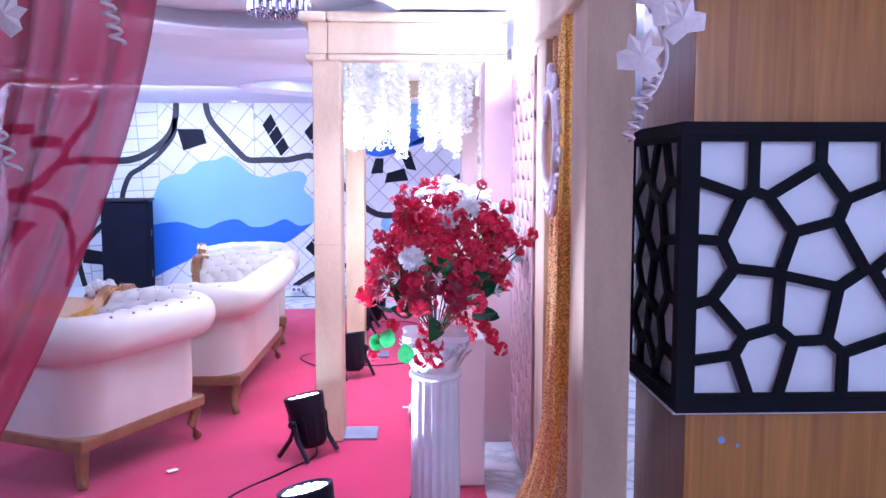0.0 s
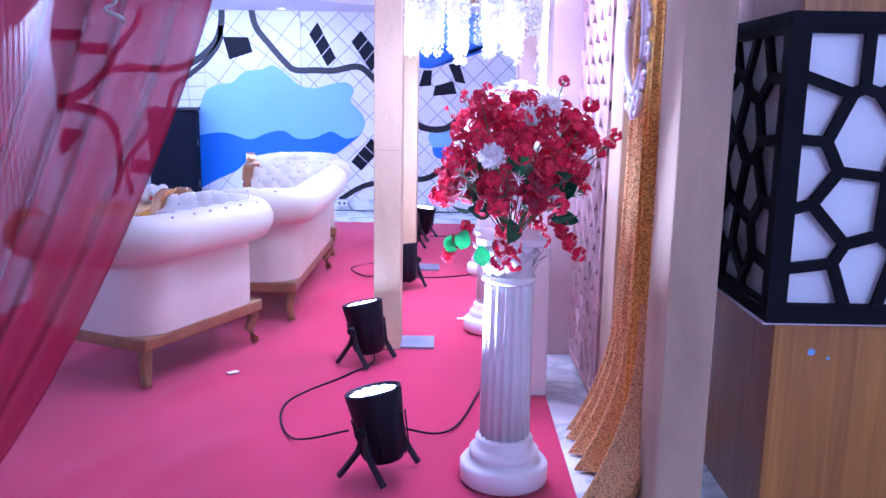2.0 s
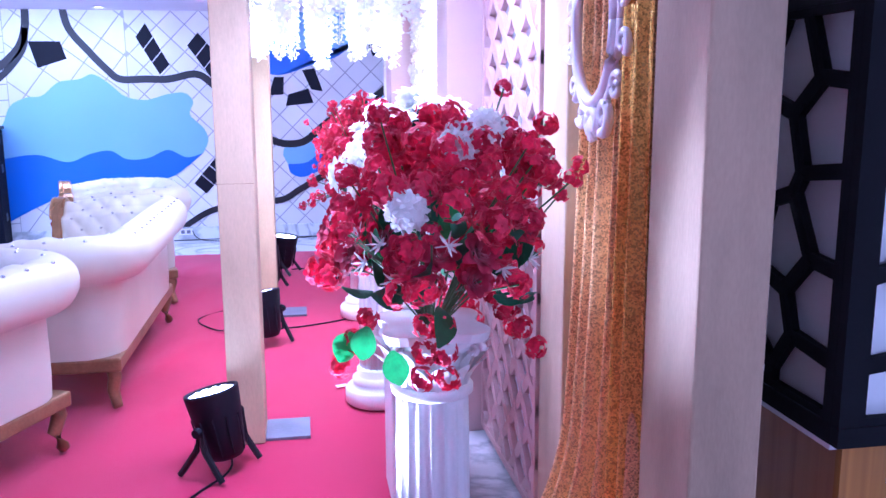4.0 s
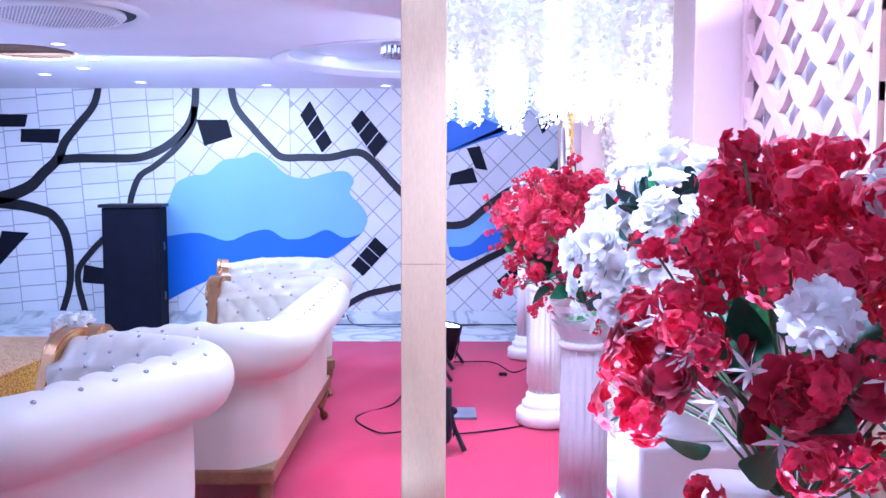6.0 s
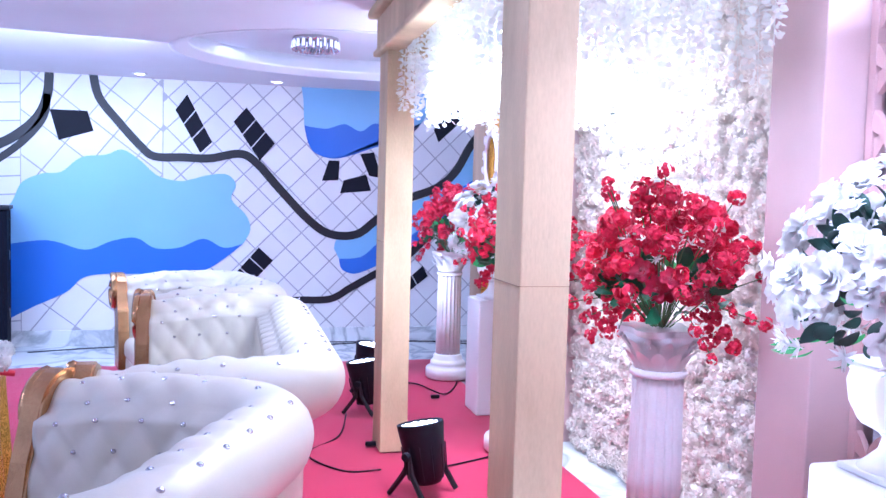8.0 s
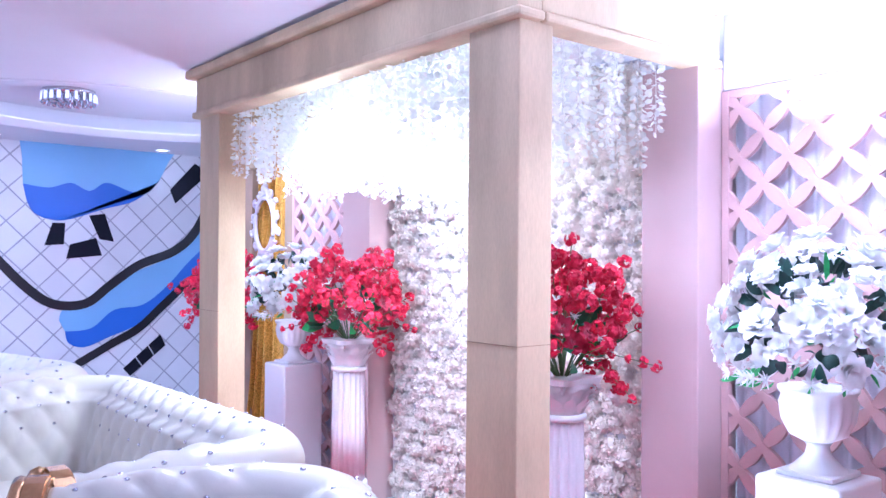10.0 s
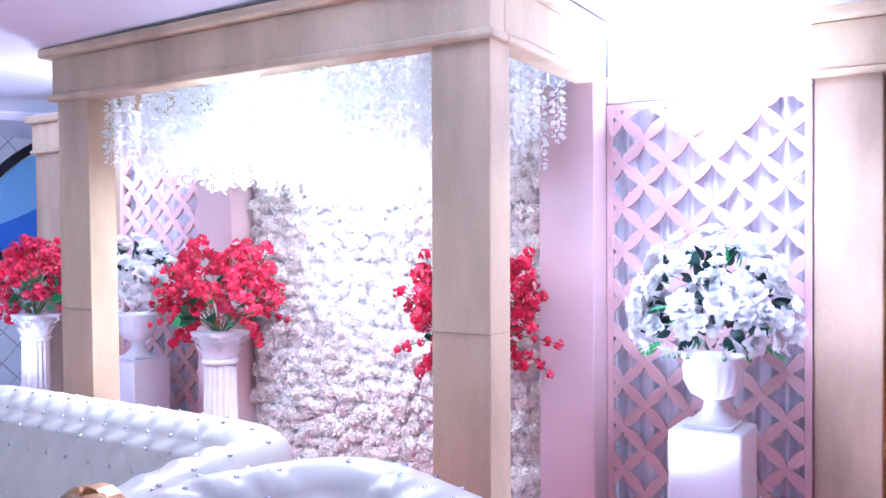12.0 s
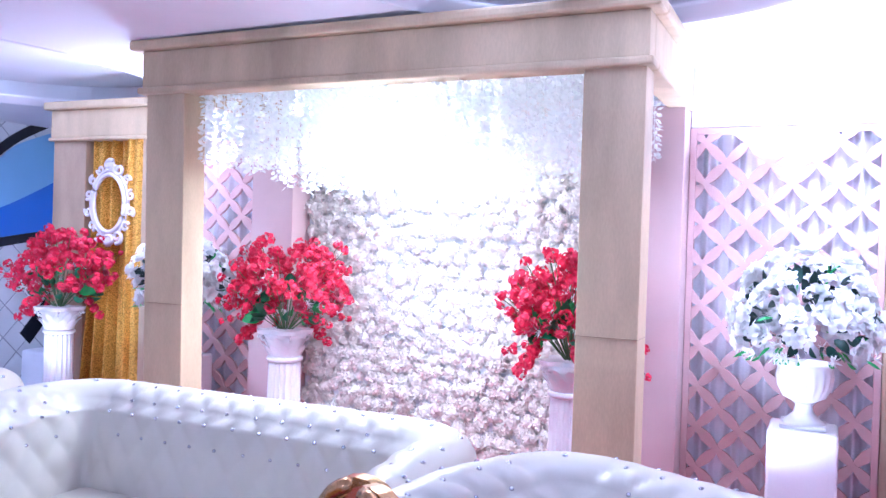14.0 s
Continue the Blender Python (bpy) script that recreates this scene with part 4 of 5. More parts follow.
def blossom_mesh(name, mat, r, seed):
    """A loose cluster of five-petalled blossoms."""
    rnd = random.Random(seed)
    bm = bmesh.new()
    for _ in range(20):
        v = on_sphere(rnd, -0.7)
        c = v * r * rnd.uniform(0.55, 1.0)
        sc = rnd.uniform(0.8, 1.1)
        for i in range(5):
            m = Matrix.Translation(c) @ facing(v, 2 * math.pi * i / 5 + rnd.uniform(-0.2, 0.2)) @ Matrix.Rotation(radians(58 + rnd.uniform(-12, 12)), 4, "X")
            petal(bm, m, r * 0.44 * sc, r * 0.44 * sc, -0.35, 4)
    return mesh_of(bm, name, mat, True)


def leaf_mesh(name, mat, length, width):
    bm = bmesh.new()
    rows = []
    n = 6
    for i in range(n + 1):
        t = i / n
        w = width * math.sin(math.pi * (0.04 + 0.94 * t)) ** 0.8 / 2
        z, y = t * length, -0.35 * length * t * t
        rows.append([bm.verts.new((-w, y + w * 0.25, z)), bm.verts.new((0, y, z)), bm.verts.new((w, y + w * 0.25, z))])
    for a, b in zip(rows, rows[1:]):
        for i in range(2):
            bm.faces.new((a[i], a[i + 1], b[i + 1], b[i]))
    return mesh_of(bm, name, mat, True)


def star_mesh(name, mat):
    """A spiky little sprig."""
    bm = bmesh.new()
    for i in range(8):
        v = Vector((math.cos(i * 0.785), math.sin(i * 0.785), 0.5 + 0.3 * (i % 2))).normalized()
        petal(bm, facing(v, i), 0.034, 0.008, 0.2, 2)
    return mesh_of(bm, name, mat)


ROSES = [open_rose_mesh("rose", M["rose_red"], 0.046, s) for s in (1, 2)]
BLOSSOMS = [blossom_mesh("blossom", M["red_flower"], 0.042, s) for s in (3, 4, 5)]
CARNATION = puff_mesh("carnation", M["white_flower"], 0.048, 6)
LEAF = leaf_mesh("leaf", M["leaf"], 0.13, 0.075)
PALE_LEAF = leaf_mesh("leaf", M["pale_leaf"], 0.12, 0.085)
SPRIG = star_mesh("sprig", M["white_flower"])
WHITE_ROSES = [open_rose_mesh("white_rose", M["white_flower"], 0.052, s) for s in (11, 12, 14)]
DARK_LEAF = leaf_mesh("leaf", M["deep_leaf"], 0.13, 0.07)
FERN = leaf_mesh("fern", M["pale_leaf"], 0.15, 0.03)


def red_bouquet(m, seed, carnations, label, lean=0.0, spread=0.25):
    rnd = random.Random(seed)
    t = thing("red_bouquet", label, "flower arrangement", m, "red bouquets on the columns")
    stems = bmesh.new()
    heart = Vector((0, 0, 0.10))
    for k in range(165):
        v = on_sphere(rnd, -0.3)
        e = Vector((v.x * 0.25 + lean * max(0, v.z), v.y * spread, 0.20 + v.z * 0.28))
        s = rnd.choice((0.72, 0.85, 0.92, 0.98, 1.0, 1.04, 1.12)) if k % 8 else rnd.uniform(1.12, 1.36)
        c = heart + (e - heart) * s
        d = (c - heart).normalized()
        if k % 4 == 0:
            tube(stems, [(0, 0, -0.04), c * 0.5 + Vector((0, 0, 0.02)), c], 0.0025, 4)
        sc = rnd.uniform(0.68, 0.95)
        if c.z < 0.24 and k % 3 == 0 and k % 8:
            piece("rose", rnd.choice(ROSES), t, Matrix.Translation(c - d * 0.03) @ facing(d, rnd.uniform(0, 6)) @ Matrix.Scale(sc, 4))
        else:
            piece("blossom", rnd.choice(BLOSSOMS), t, Matrix.Translation(c) @ facing(d, rnd.uniform(0, 6)) @ Matrix.Scale(sc * (0.75 if k % 8 == 0 else 1), 4))
    for k in range(7):
        # trailing sprays below the rim
        a = rnd.uniform(0, 6.28)
        for j in range(3):
            c = Vector((math.cos(a) * (0.19 + 0.035 * j), math.sin(a) * (0.19 + 0.035 * j), 0.03 - 0.05 * j))
            piece("blossom", rnd.choice(BLOSSOMS), t, Matrix.Translation(c) @ facing(Vector((math.cos(a), math.sin(a), -0.2)), a) @ Matrix.Scale(0.66, 4))
    for a in (1.15, 1.6, 0.2) if carnations else (0.2, 1.4, 2.7, 3.6, 4.6, 5.5):
        # long loose sprays that reach past the head
        a += rnd.uniform(-0.2, 0.2)
        sag = rnd.choice((-0.14, -0.05, 0.12, 0.24))
        line = [Vector((math.cos(a) * r, math.sin(a) * r, 0.10 + sag * (r / 0.36) ** 2)) for r in (0.08, 0.2, 0.27, 0.33, 0.38)]
        tube(stems, spline(line, 4), 0.0022, 4)
        for p in line[1:]:
            d = Vector((math.cos(a), math.sin(a), rnd.uniform(-0.4, 0.6))).normalized()
            piece("blossom", rnd.choice(BLOSSOMS), t, Matrix.Translation(p) @ facing(d, rnd.uniform(0, 6)) @ Matrix.Scale(rnd.uniform(0.42, 0.62), 4))
    for k in range(42):
        v = on_sphere(rnd, -0.3)
        piece("leaf", LEAF if k % 5 else PALE_LEAF, t, Matrix.Translation(Vector((v.x * 0.16, v.y * 0.16, 0.09 + v.z * 0.13))) @ facing(v, rnd.uniform(0, 6)) @ Matrix.Scale(rnd.uniform(0.6, 0.95), 4))
    for k in range(18):
        v = on_sphere(rnd, -0.2)
        piece("sprig", SPRIG, t, Matrix.Translation(Vector((v.x * 0.24, v.y * 0.24, 0.15 + v.z * 0.2))) @ facing(v, 0))
    for x, y, z in carnations:
        v = Vector((x, y, z - 0.1)).normalized()
        piece("carnation", CARNATION, t, Matrix.Translation((x, y, z)) @ facing(v))
    if carnations:
        for x, y, z, r in ((-0.17, -0.16, 0.03, 200), (-0.12, -0.19, -0.02, 170), (-0.20, -0.10, 0.0, 220)):
            piece("leaf", PALE_LEAF, t, pose(x, y, z, 30, r, 0) @ Matrix.Scale(0.72, 4))
    part("stem", stems, M["stem"], t)
    return t


def white_bouquet(m, seed, label):
    rnd = random.Random(seed)
    t = thing("white_bouquet", label, "flower arrangement", m, "white bouquets in urns")
    for k in range(104):
        v = on_sphere(rnd, -0.42)
        c = Vector((v.x * 0.27, v.y * 0.27, 0.19 + v.z * 0.24)) * rnd.choice((0.86, 0.93, 0.98, 1.03, 1.10))
        d = (v + Vector((rnd.uniform(-0.4, 0.4), rnd.uniform(-0.4, 0.4), rnd.uniform(-0.1, 0.5)))).normalized()
        piece("white_rose", WHITE_ROSES[k % 3], t, Matrix.Translation(c) @ facing(d, rnd.uniform(0, 6)) @ Matrix.Scale(rnd.choice((0.6, 0.75, 0.85, 0.92, 1.0)), 4))
    for k in range(110):
        v = on_sphere(rnd, -0.5)
        piece("leaf", DARK_LEAF if k % 9 else FERN, t, Matrix.Translation(Vector((v.x * 0.20, v.y * 0.20, 0.19 + v.z * 0.19))) @ facing(v, rnd.uniform(0, 6)) @ Matrix.Scale(rnd.uniform(0.42, 0.66), 4))
    for k in range(22):
        a = rnd.uniform(0, 6.28)
        c = Vector((math.cos(a) * 0.23, math.sin(a) * 0.23, 0.05))
        piece("fern", FERN, t, Matrix.Translation(c) @ facing(Vector((math.cos(a), math.sin(a), -0.6)), a) @ Matrix.Scale(0.42, 4))
        piece("sprig", SPRIG, t, Matrix.Translation(c * 1.15) @ facing(Vector((math.cos(a), math.sin(a), 0.1)), a))
    return t


def pedestal_column(m, label):
    """A fluted display column: stepped base, shaft and leafy capital."""
    t = thing("display_column", label, "column", m, "fluted display columns")
    part("base", lathe(bmesh.new(), [(0.155, 0.0), (0.165, 0.01), (0.165, 0.075), (0.155, 0.09), (0.125, 0.098), (0.13, 0.115), (0.13, 0.135), (0.115, 0.148), (0.108, 0.155), (0.108, 0.185), (0.10, 0.195)], 48), M["column"], t, "", True)

    def flute(u, z):
        s = math.sin(math.pi * ((u * 18) % 1.0))
        return -0.011 * s ** 0.7
    part("shaft", lathe(bmesh.new(), [(0.094, 0.195), (0.092, 0.5), (0.088, 0.82), (0.0875, 0.845)], 144, flute), M["column"], t, "", True)
    part("neck", lathe(bmesh.new(), [(0.088, 0.845), (0.098, 0.852), (0.098, 0.868), (0.088, 0.876)], 40), M["column"], t, "", True)
    part("bell", lathe(bmesh.new(), [(0.085, 0.874), (0.088, 0.92), (0.10, 0.97), (0.125, 1.01)], 32), M["column"], t, "", True)
    lf = leaf_mesh("acanthus", M["column"], 0.09, 0.05)
    for ring, z, r, n in ((0, 0.875, 0.089, 12), (1, 0.915, 0.092, 12)):
        for i in range(n):
            a = 2 * math.pi * (i + 0.5 * ring) / n
            piece("acanthus_leaf", lf, t, pose(r * math.cos(a), r * math.sin(a), z, 0, 0, math.degrees(a) + 90) @ pose(0, 0, 0, 12, 0, 0))
    curl = bmesh.new()
    tube(curl, [((0.028 * (1 - k / 22 * 0.8)) * math.cos(k / 22 * 8.5), 0, (0.028 * (1 - k / 22 * 0.8)) * math.sin(k / 22 * 8.5)) for k in range(23)], 0.009, 6, 0.6)
    vol = mesh_of(curl, "volute", M["column"], True)
    for i in range(4):
        a = math.pi / 4 + i * math.pi / 2
        piece("volute", vol, t, pose(0.118 * math.cos(a), 0.118 * math.sin(a), 0.985, 0, 0, math.degrees(a)))
    bm = bmesh.new()
    ring = []
    for i in range(48):
        a = 2 * math.pi * i / 48
        r = 0.125 + 0.025 * math.cos(4 * (a - math.pi / 4))
        ring.append((r * math.cos(a), r * math.sin(a)))
    f = [bm.verts.new((x, y, 1.01)) for x, y in ring]
    g = [bm.verts.new((x * 1.05, y * 1.05, 1.035)) for x, y in ring]
    for i in range(48):
        bm.faces.new((f[i], f[(i + 1) % 48], g[(i + 1) % 48], g[i]))
    bm.faces.new(f[::-1])
    bm.faces.new(g)
    part("abacus", bm, M["column"], t)
    return t


def urn(m, label):
    t = thing("urn", label, "urn", m, "white urns")
    part("foot_plate", box(bmesh.new(), -0.09, 0.09, -0.09, 0.09, 0.0, 0.016, 0.004), M["plinth"], t)
    part("foot", lathe(bmesh.new(), [(0.085, 0.0), (0.085, 0.018), (0.07, 0.03), (0.04, 0.06), (0.032, 0.09), (0.045, 0.105)], 32), M["plinth"], t, "", True)
    part("bowl", lathe(bmesh.new(), [(0.045, 0.105), (0.085, 0.125), (0.108, 0.17), (0.115, 0.22), (0.108, 0.245), (0.118, 0.26), (0.118, 0.27), (0.10, 0.268), (0.09, 0.235)], 72, lambda u, z: -0.006 * abs(math.sin(math.pi * u * 18)) if 0.12 < z < 0.235 else 0.0), M["plinth"], t, "", True)


def plinth_block(m, h, w, d, label):
    t = thing("plinth", label, "plinth", m, "square white plinths")
    part("body", box(bmesh.new(), -d / 2, d / 2, -w / 2, w / 2, 0, h, 0.012, 3), M["plinth"], t)


COLS = [(0.11, 3.19, 0.90), (0.155, 5.19, 0.895), (0.205, 6.81, 0.915), (0.30, 8.65, 0.92)]
BOUQ = [(1, [(-0.09, -0.25, 0.30), (0.04, -0.17, 0.44), (0.12, -0.08, 0.47)]), (2, []), (3, []), (4, [])]
for (x, y, s), (seed, car) in zip(COLS, BOUQ):
    pedestal_column(pose(x, y, 0.014) @ Matrix.Diagonal((1, 1, s, 1)), "white fluted display column with leafy capital carrying a red bouquet")
    red_bouquet(pose(x, y, 0.014 + 1.035 * s + 0.01, 0, 0, 0) @ Matrix.Scale(0.95, 4), seed, car, "full bouquet of red blossoms, dark roses, leaves" + (" and white carnations" if car else ""), 0.07 if car else 0.02 * (seed - 2), (0.26, 0.27, 0.34, 0.32)[seed - 1])
for x, y, seed in ((0.235, 4.20, 31), (0.335, 7.66, 32)):
    plinth_block(pose(x, y, 0.008), 0.73, 0.27, 0.27, "square white plinth carrying an urn of flowers")
    urn(pose(x, y, 0.739), "white fluted urn filled with white roses")
    white_bouquet(pose(x, y, 0.99), seed, "round bouquet of white roses and green fern in an urn")


def flower_wall():
    t = thing("flower_wall", "dense wall of white and blush artificial flower heads", "flower wall")
    part("backing", box(bmesh.new(), BX + 0.02, BX + 0.05, 5.052, 6.938, 0.0, 2.26), M["white_wall"], t)
    heads = [puff_mesh("flower_head", M["wall_flower"], 0.050, k) for k in (41, 42, 43)] + [puff_mesh("flower_head", M["blush_flower"], 0.050, 44)]
    rnd = random.Random(5)
    spots = []
    rows, cols = 32, 27
    for j in range(rows):
        for i in range(cols):
            y = 5.10 + (6.89 - 5.10) * (i + 0.5 * (j % 2)) / (cols - 0.5) + rnd.uniform(-0.02, 0.02)
            z = 0.05 + 2.16 * j / (rows - 1) + rnd.uniform(-0.02, 0.02)
            spots.append((z, y))
    spots.sort(key=lambda p: abs(p[0] - 1.15))
    joined = bmesh.new()
    for k, (z, y) in enumerate(spots):
        m = pose(BX + 0.015 + rnd.uniform(-0.015, 0.01), y, z, rnd.uniform(-18, 18), -90 + rnd.uniform(-18, 18), rnd.uniform(0, 360))
        m = Matrix.Translation(m.translation) @ pose(0, 0, 0, rnd.uniform(-20, 20), -90 + rnd.uniform(-20, 20), 0) @ Matrix.Rotation(rnd.uniform(0, 6.28), 4, "Z") @ Matrix.Scale(rnd.uniform(0.84, 1.1), 4)
        me = heads[3] if rnd.random() < 0.09 else heads[k % 3]
        if k < 300:
            piece("flower_head", me, t, m)
        else:
            n0 = len(joined.verts)
            joined.from_mesh(heads[k % 3])
            joined.verts.ensure_lookup_table()
            for v in joined.verts[n0:]:
                v.co = m @ v.co
    tagged(part("flower_head", joined, M["wall_flower"], t, "", True), kind="stuff")


flower_wall()


def strand_mesh(length, seed):
    rnd = random.Random(seed)
    bm = bmesh.new()
    tube(bm, [(0, 0, 0), (0.004, 0.002, -length * 0.5), (0, 0, -length)], 0.0018, 3)
    n = int(length * 190)
    for k in range(n):
        z = -length * k / n
        fat = 0.012 + 0.016 * min(1, (k / n) * 2.2) * (1 if k < n * 0.85 else 0.6)
        a = k * 2.4
        c = Vector((math.cos(a) * fat * 0.5, math.sin(a) * fat * 0.5, z))
        v = Vector((math.cos(a), math.sin(a), rnd.uniform(-0.9, 0.3))).normalized()
        petal(bm, Matrix.Translation(c) @ facing(v, rnd.uniform(0, 6)), 0.012 + 0.55 * fat, 0.012 + 0.5 * fat, rnd.uniform(-0.4, 0.5), 2)
    return mesh_of(bm, "strand", M["wisteria"], True)


def garlands():
    meshes = [(strand_mesh(l, k), l) for k, l in enumerate((0.40, 0.46, 0.52, 0.58, 0.65))]
    rnd = random.Random(9)
    for y0, x0 in (("row", -0.40), ("row", -0.24), ("row", -0.06), ("row", 0.14), ("row", 0.30)):
        y = 4.88
        while y < 7.06:
            # strands hang lower in the middle of the bay
            mid = 1 - abs(y - 5.95) / 1.1
            me, l = meshes[min(4, max(0, int(1.2 + mid * 2.2 + rnd.uniform(-1.3, 1.2))))]
            x = x0 + rnd.uniform(-0.05, 0.05)
            s = tagged(new("flower_strand", me), "hanging strand of white wisteria blossom", "flower garland", "wisteria strands under the canopy")
            s.matrix_basis = pose(x, y, 2.27, rnd.uniform(-1, 1), rnd.uniform(-1, 1), rnd.uniform(0, 360))
            y += rnd.uniform(0.078, 0.105)


garlands()


# ---------------------------------------------------------------- sofas
def sofa(m, w, d, label, seed):
    """A tufted, roll-edged sofa that faces -y, open in front, on a gilt wooden base."""
    t = thing("tufted_sofa" if w > 1.3 else "tufted_armchair", label, "sofa" if w > 1.3 else "armchair", m)
    th, rc = 0.16, 0.10
    hx, hy = w / 2 - th / 2, d / 2 - th / 2
    path, bend = [], []
    step = 0.0145
    y = -d / 2 + 0.05

    def run(p, q):
        n = max(2, int((Vector(q) - Vector(p)).length / step))
        for i in range(n):
            path.append(Vector(p).lerp(Vector(q), i / n))
            bend.append(False)

    def arc(c, a0, a1):
        n = max(4, int(rc * abs(a1 - a0) / step))
        for i in range(n):
            a = a0 + (a1 - a0) * i / n
            path.append(Vector((c[0] + rc * math.cos(a), c[1] + rc * math.sin(a))))
            bend.append(True)
    run((-hx, y), (-hx, hy - rc))
    arc((-hx + rc, hy - rc), math.pi, math.pi / 2)
    run((-hx + rc, hy), (hx - rc, hy))
    arc((hx - rc, hy - rc), math.pi / 2, 0)
    run((hx, hy - rc), (hx, y))
    path.append(Vector((hx, y)))
    bend.append(False)
    S = [0.0]
    for a, b in zip(path, path[1:]):
        S.append(S[-1] + (b - a).length)
    total = S[-1]
    nb = max(6, round(total / 0.06))
    pitch = total / nb
    # profile: outward offset and height, from the outer hem over the roll to the seat
    prof = [(0.075, 0.26), (0.080, 0.36), (0.080, 0.46), (0.078, 0.56), (0.080, 0.60)]
    for k in range(25):
        a = radians(-75 + 235 * k / 24)
        prof.append((0.108 + 0.108 * math.cos(a), 0.705 + 0.105 * math.sin(a)))
    prof += [(-0.040 - 0.052 * k / 26, 0.722 - 0.342 * k / 26) for k in range(27)]
    L = [0.0]
    for a, b in zip(prof, prof[1:]):
        L.append(L[-1] + math.hypot(b[0] - a[0], b[1] - a[1]))
    start = L[19]
    row = 0.078
    bm = bmesh.new()
    grid = []
    lift = lambda s: 0.035 * min(1.0, 8 * max(0.0, s / total), 8 * max(0.0, 1 - s / total))
    for i, p in enumerate(path):
        dr = (path[min(i + 1, len(path) - 1)] - path[max(i - 1, 0)]).normalized()
        out = Vector((-dr.y, dr.x))
        ring = []
        for k, (o, z) in enumerate(prof):
            a, b = prof[max(k - 1, 0)], prof[min(k + 1, len(prof) - 1)]
            nx, nz = -(b[1] - a[1]), (b[0] - a[0])
            ln = math.hypot(nx, nz) or 1
            nx, nz = -nx / ln, -nz / ln
            pv = (L[k] - start) / row
            su = S[i] / pitch
            mask = min(1, max(0, (L[k] - L[19]) / 0.08))
            u1, u2 = math.sin(math.pi * (su + pv) / 2), math.sin(math.pi * (su - pv) / 2)
            puff = abs(u1 * u2) ** 0.45
            dsp = mask * (0.003 if bend[i] and k > 22 else 0.018) * (puff - 0.6)
            zz = z + lift(S[i]) * min(1, max(0, (z - 0.5) / 0.2))
            ring.append(bm.verts.new((p.x + out.x * (o + nx * dsp), p.y + out.y * (o + nx * dsp), zz + nz * dsp)))
        grid.append(ring)
    for a, b in zip(grid, grid[1:]):
        for k in range(len(prof) - 1):
            bm.faces.new((a[k], a[k + 1], b[k + 1], b[k]))
    for e in (grid[0], grid[-1]):
        bm.faces.new(e if e is grid[0] else e[::-1])
    shell = part("backrest", bm, M["leather"], t, "", True)
    # crystal buttons where the seams of the tufting cross
    bme = bmesh.new()
    bmesh.ops.create_icosphere(bme, subdivisions=2, radius=0.0085, matrix=Matrix.Diagonal((1, 1, 0.8, 1)))
    btn = mesh_of(bme, "button", M["crystal"])
    for r in range(0, 5):
        pv = r * row + start
        k = min(range(len(L)), key=lambda q: abs(L[q] - pv))
        j = 0 if r % 2 == 0 else 1
        while True:
            sv = j * pitch
            j += 2
            if sv > total - 0.02:
                break
            if sv < 0.03:
                continue
            i = min(range(len(S)), key=lambda q: abs(S[q] - sv))
            if bend[i] and r > 1:
                continue
            piece("button", btn, shell, Matrix.Translation(_mean(shell, i, k, len(prof))))
    cushion = box(bmesh.new(), -hx + 0.07, hx - 0.07, -d / 2 + 0.02, hy - 0.07, 0.33, 0.465, 0.045, 4)
    part("seat_cushion", cushion, M["leather"], t, "", True)
    part("front_panel", box(bmesh.new(), -hx + 0.06, hx - 0.06, -d / 2 + 0.03, -d / 2 + 0.08, 0.27, 0.34, 0.01), M["leather"], t)
    part("base_frame", box(bmesh.new(), -w / 2 + 0.004, w / 2 - 0.004, -d / 2 + 0.01, d / 2 - 0.004, 0.195, 0.262, 0.012), M["sofa_wood"], t, "gilt wooden base rail")
    # curved legs
    for sx in (-1, 1):
        for sy in (-1, 1):
            pts = [(0, 0, 0.22), (0.012 * sx, 0.012 * sy, 0.16), (-0.004 * sx, -0.004 * sy, 0.09), (0.012 * sx, 0.012 * sy, 0.03), (0.02 * sx, 0.02 * sy, 0.008)]
            lb = bmesh.new()
            tube(lb, pts, 0.036, 8, 0.62)
            part("leg", lb, M["sofa_wood"], t, "", True, pose(sx * (w / 2 - 0.055), sy * (d / 2 - 0.055), 0.004))
    # gilt scroll plates on the arm fronts
    outline = [(o, z) for o, z in prof[:5]] + [(0.108 + 0.122 * math.cos(radians(-75 + 235 * k / 14)), 0.722 + 0.122 * math.sin(radians(-75 + 235 * k / 14))) for k in range(15)] + [(-0.066, 0.62), (-0.09, 0.5), (-0.098, 0.36), (-0.09, 0.26)]
    for sx in (-1, 1):
        sb = bmesh.new()
        slab(sb, [(sx * (hx + o), z) for o, z in outline], -d / 2 - 0.01, -d / 2 + 0.052)
        bmesh.ops.bevel(sb, geom=[e for e in sb.edges if abs(e.verts[0].co.y - e.verts[1].co.y) < 1e-6], offset=0.008, segments=2, affect="EDGES")
        plate = part("arm_front", sb, M["gilt"], t, "carved copper-gilt arm front")
        cur = bmesh.new()
        tube(cur, [(sx * (hx + 0.108) + 0.106 * (1 - k / 40 * 0.85) * math.cos(1.6 + sx * k / 40 * 13), -d / 2 - 0.016, 0.722 + 0.106 * (1 - k / 40 * 0.85) * math.sin(1.6 + sx * k / 40 * 13)) for k in range(41)], 0.021, 8, 0.6)
        part("scroll", cur, M["gilt"], plate, "polished copper scroll", True)
    return t


def _mean(shell, i, k, n):
    return shell.data.vertices[i * n + k].co.copy()


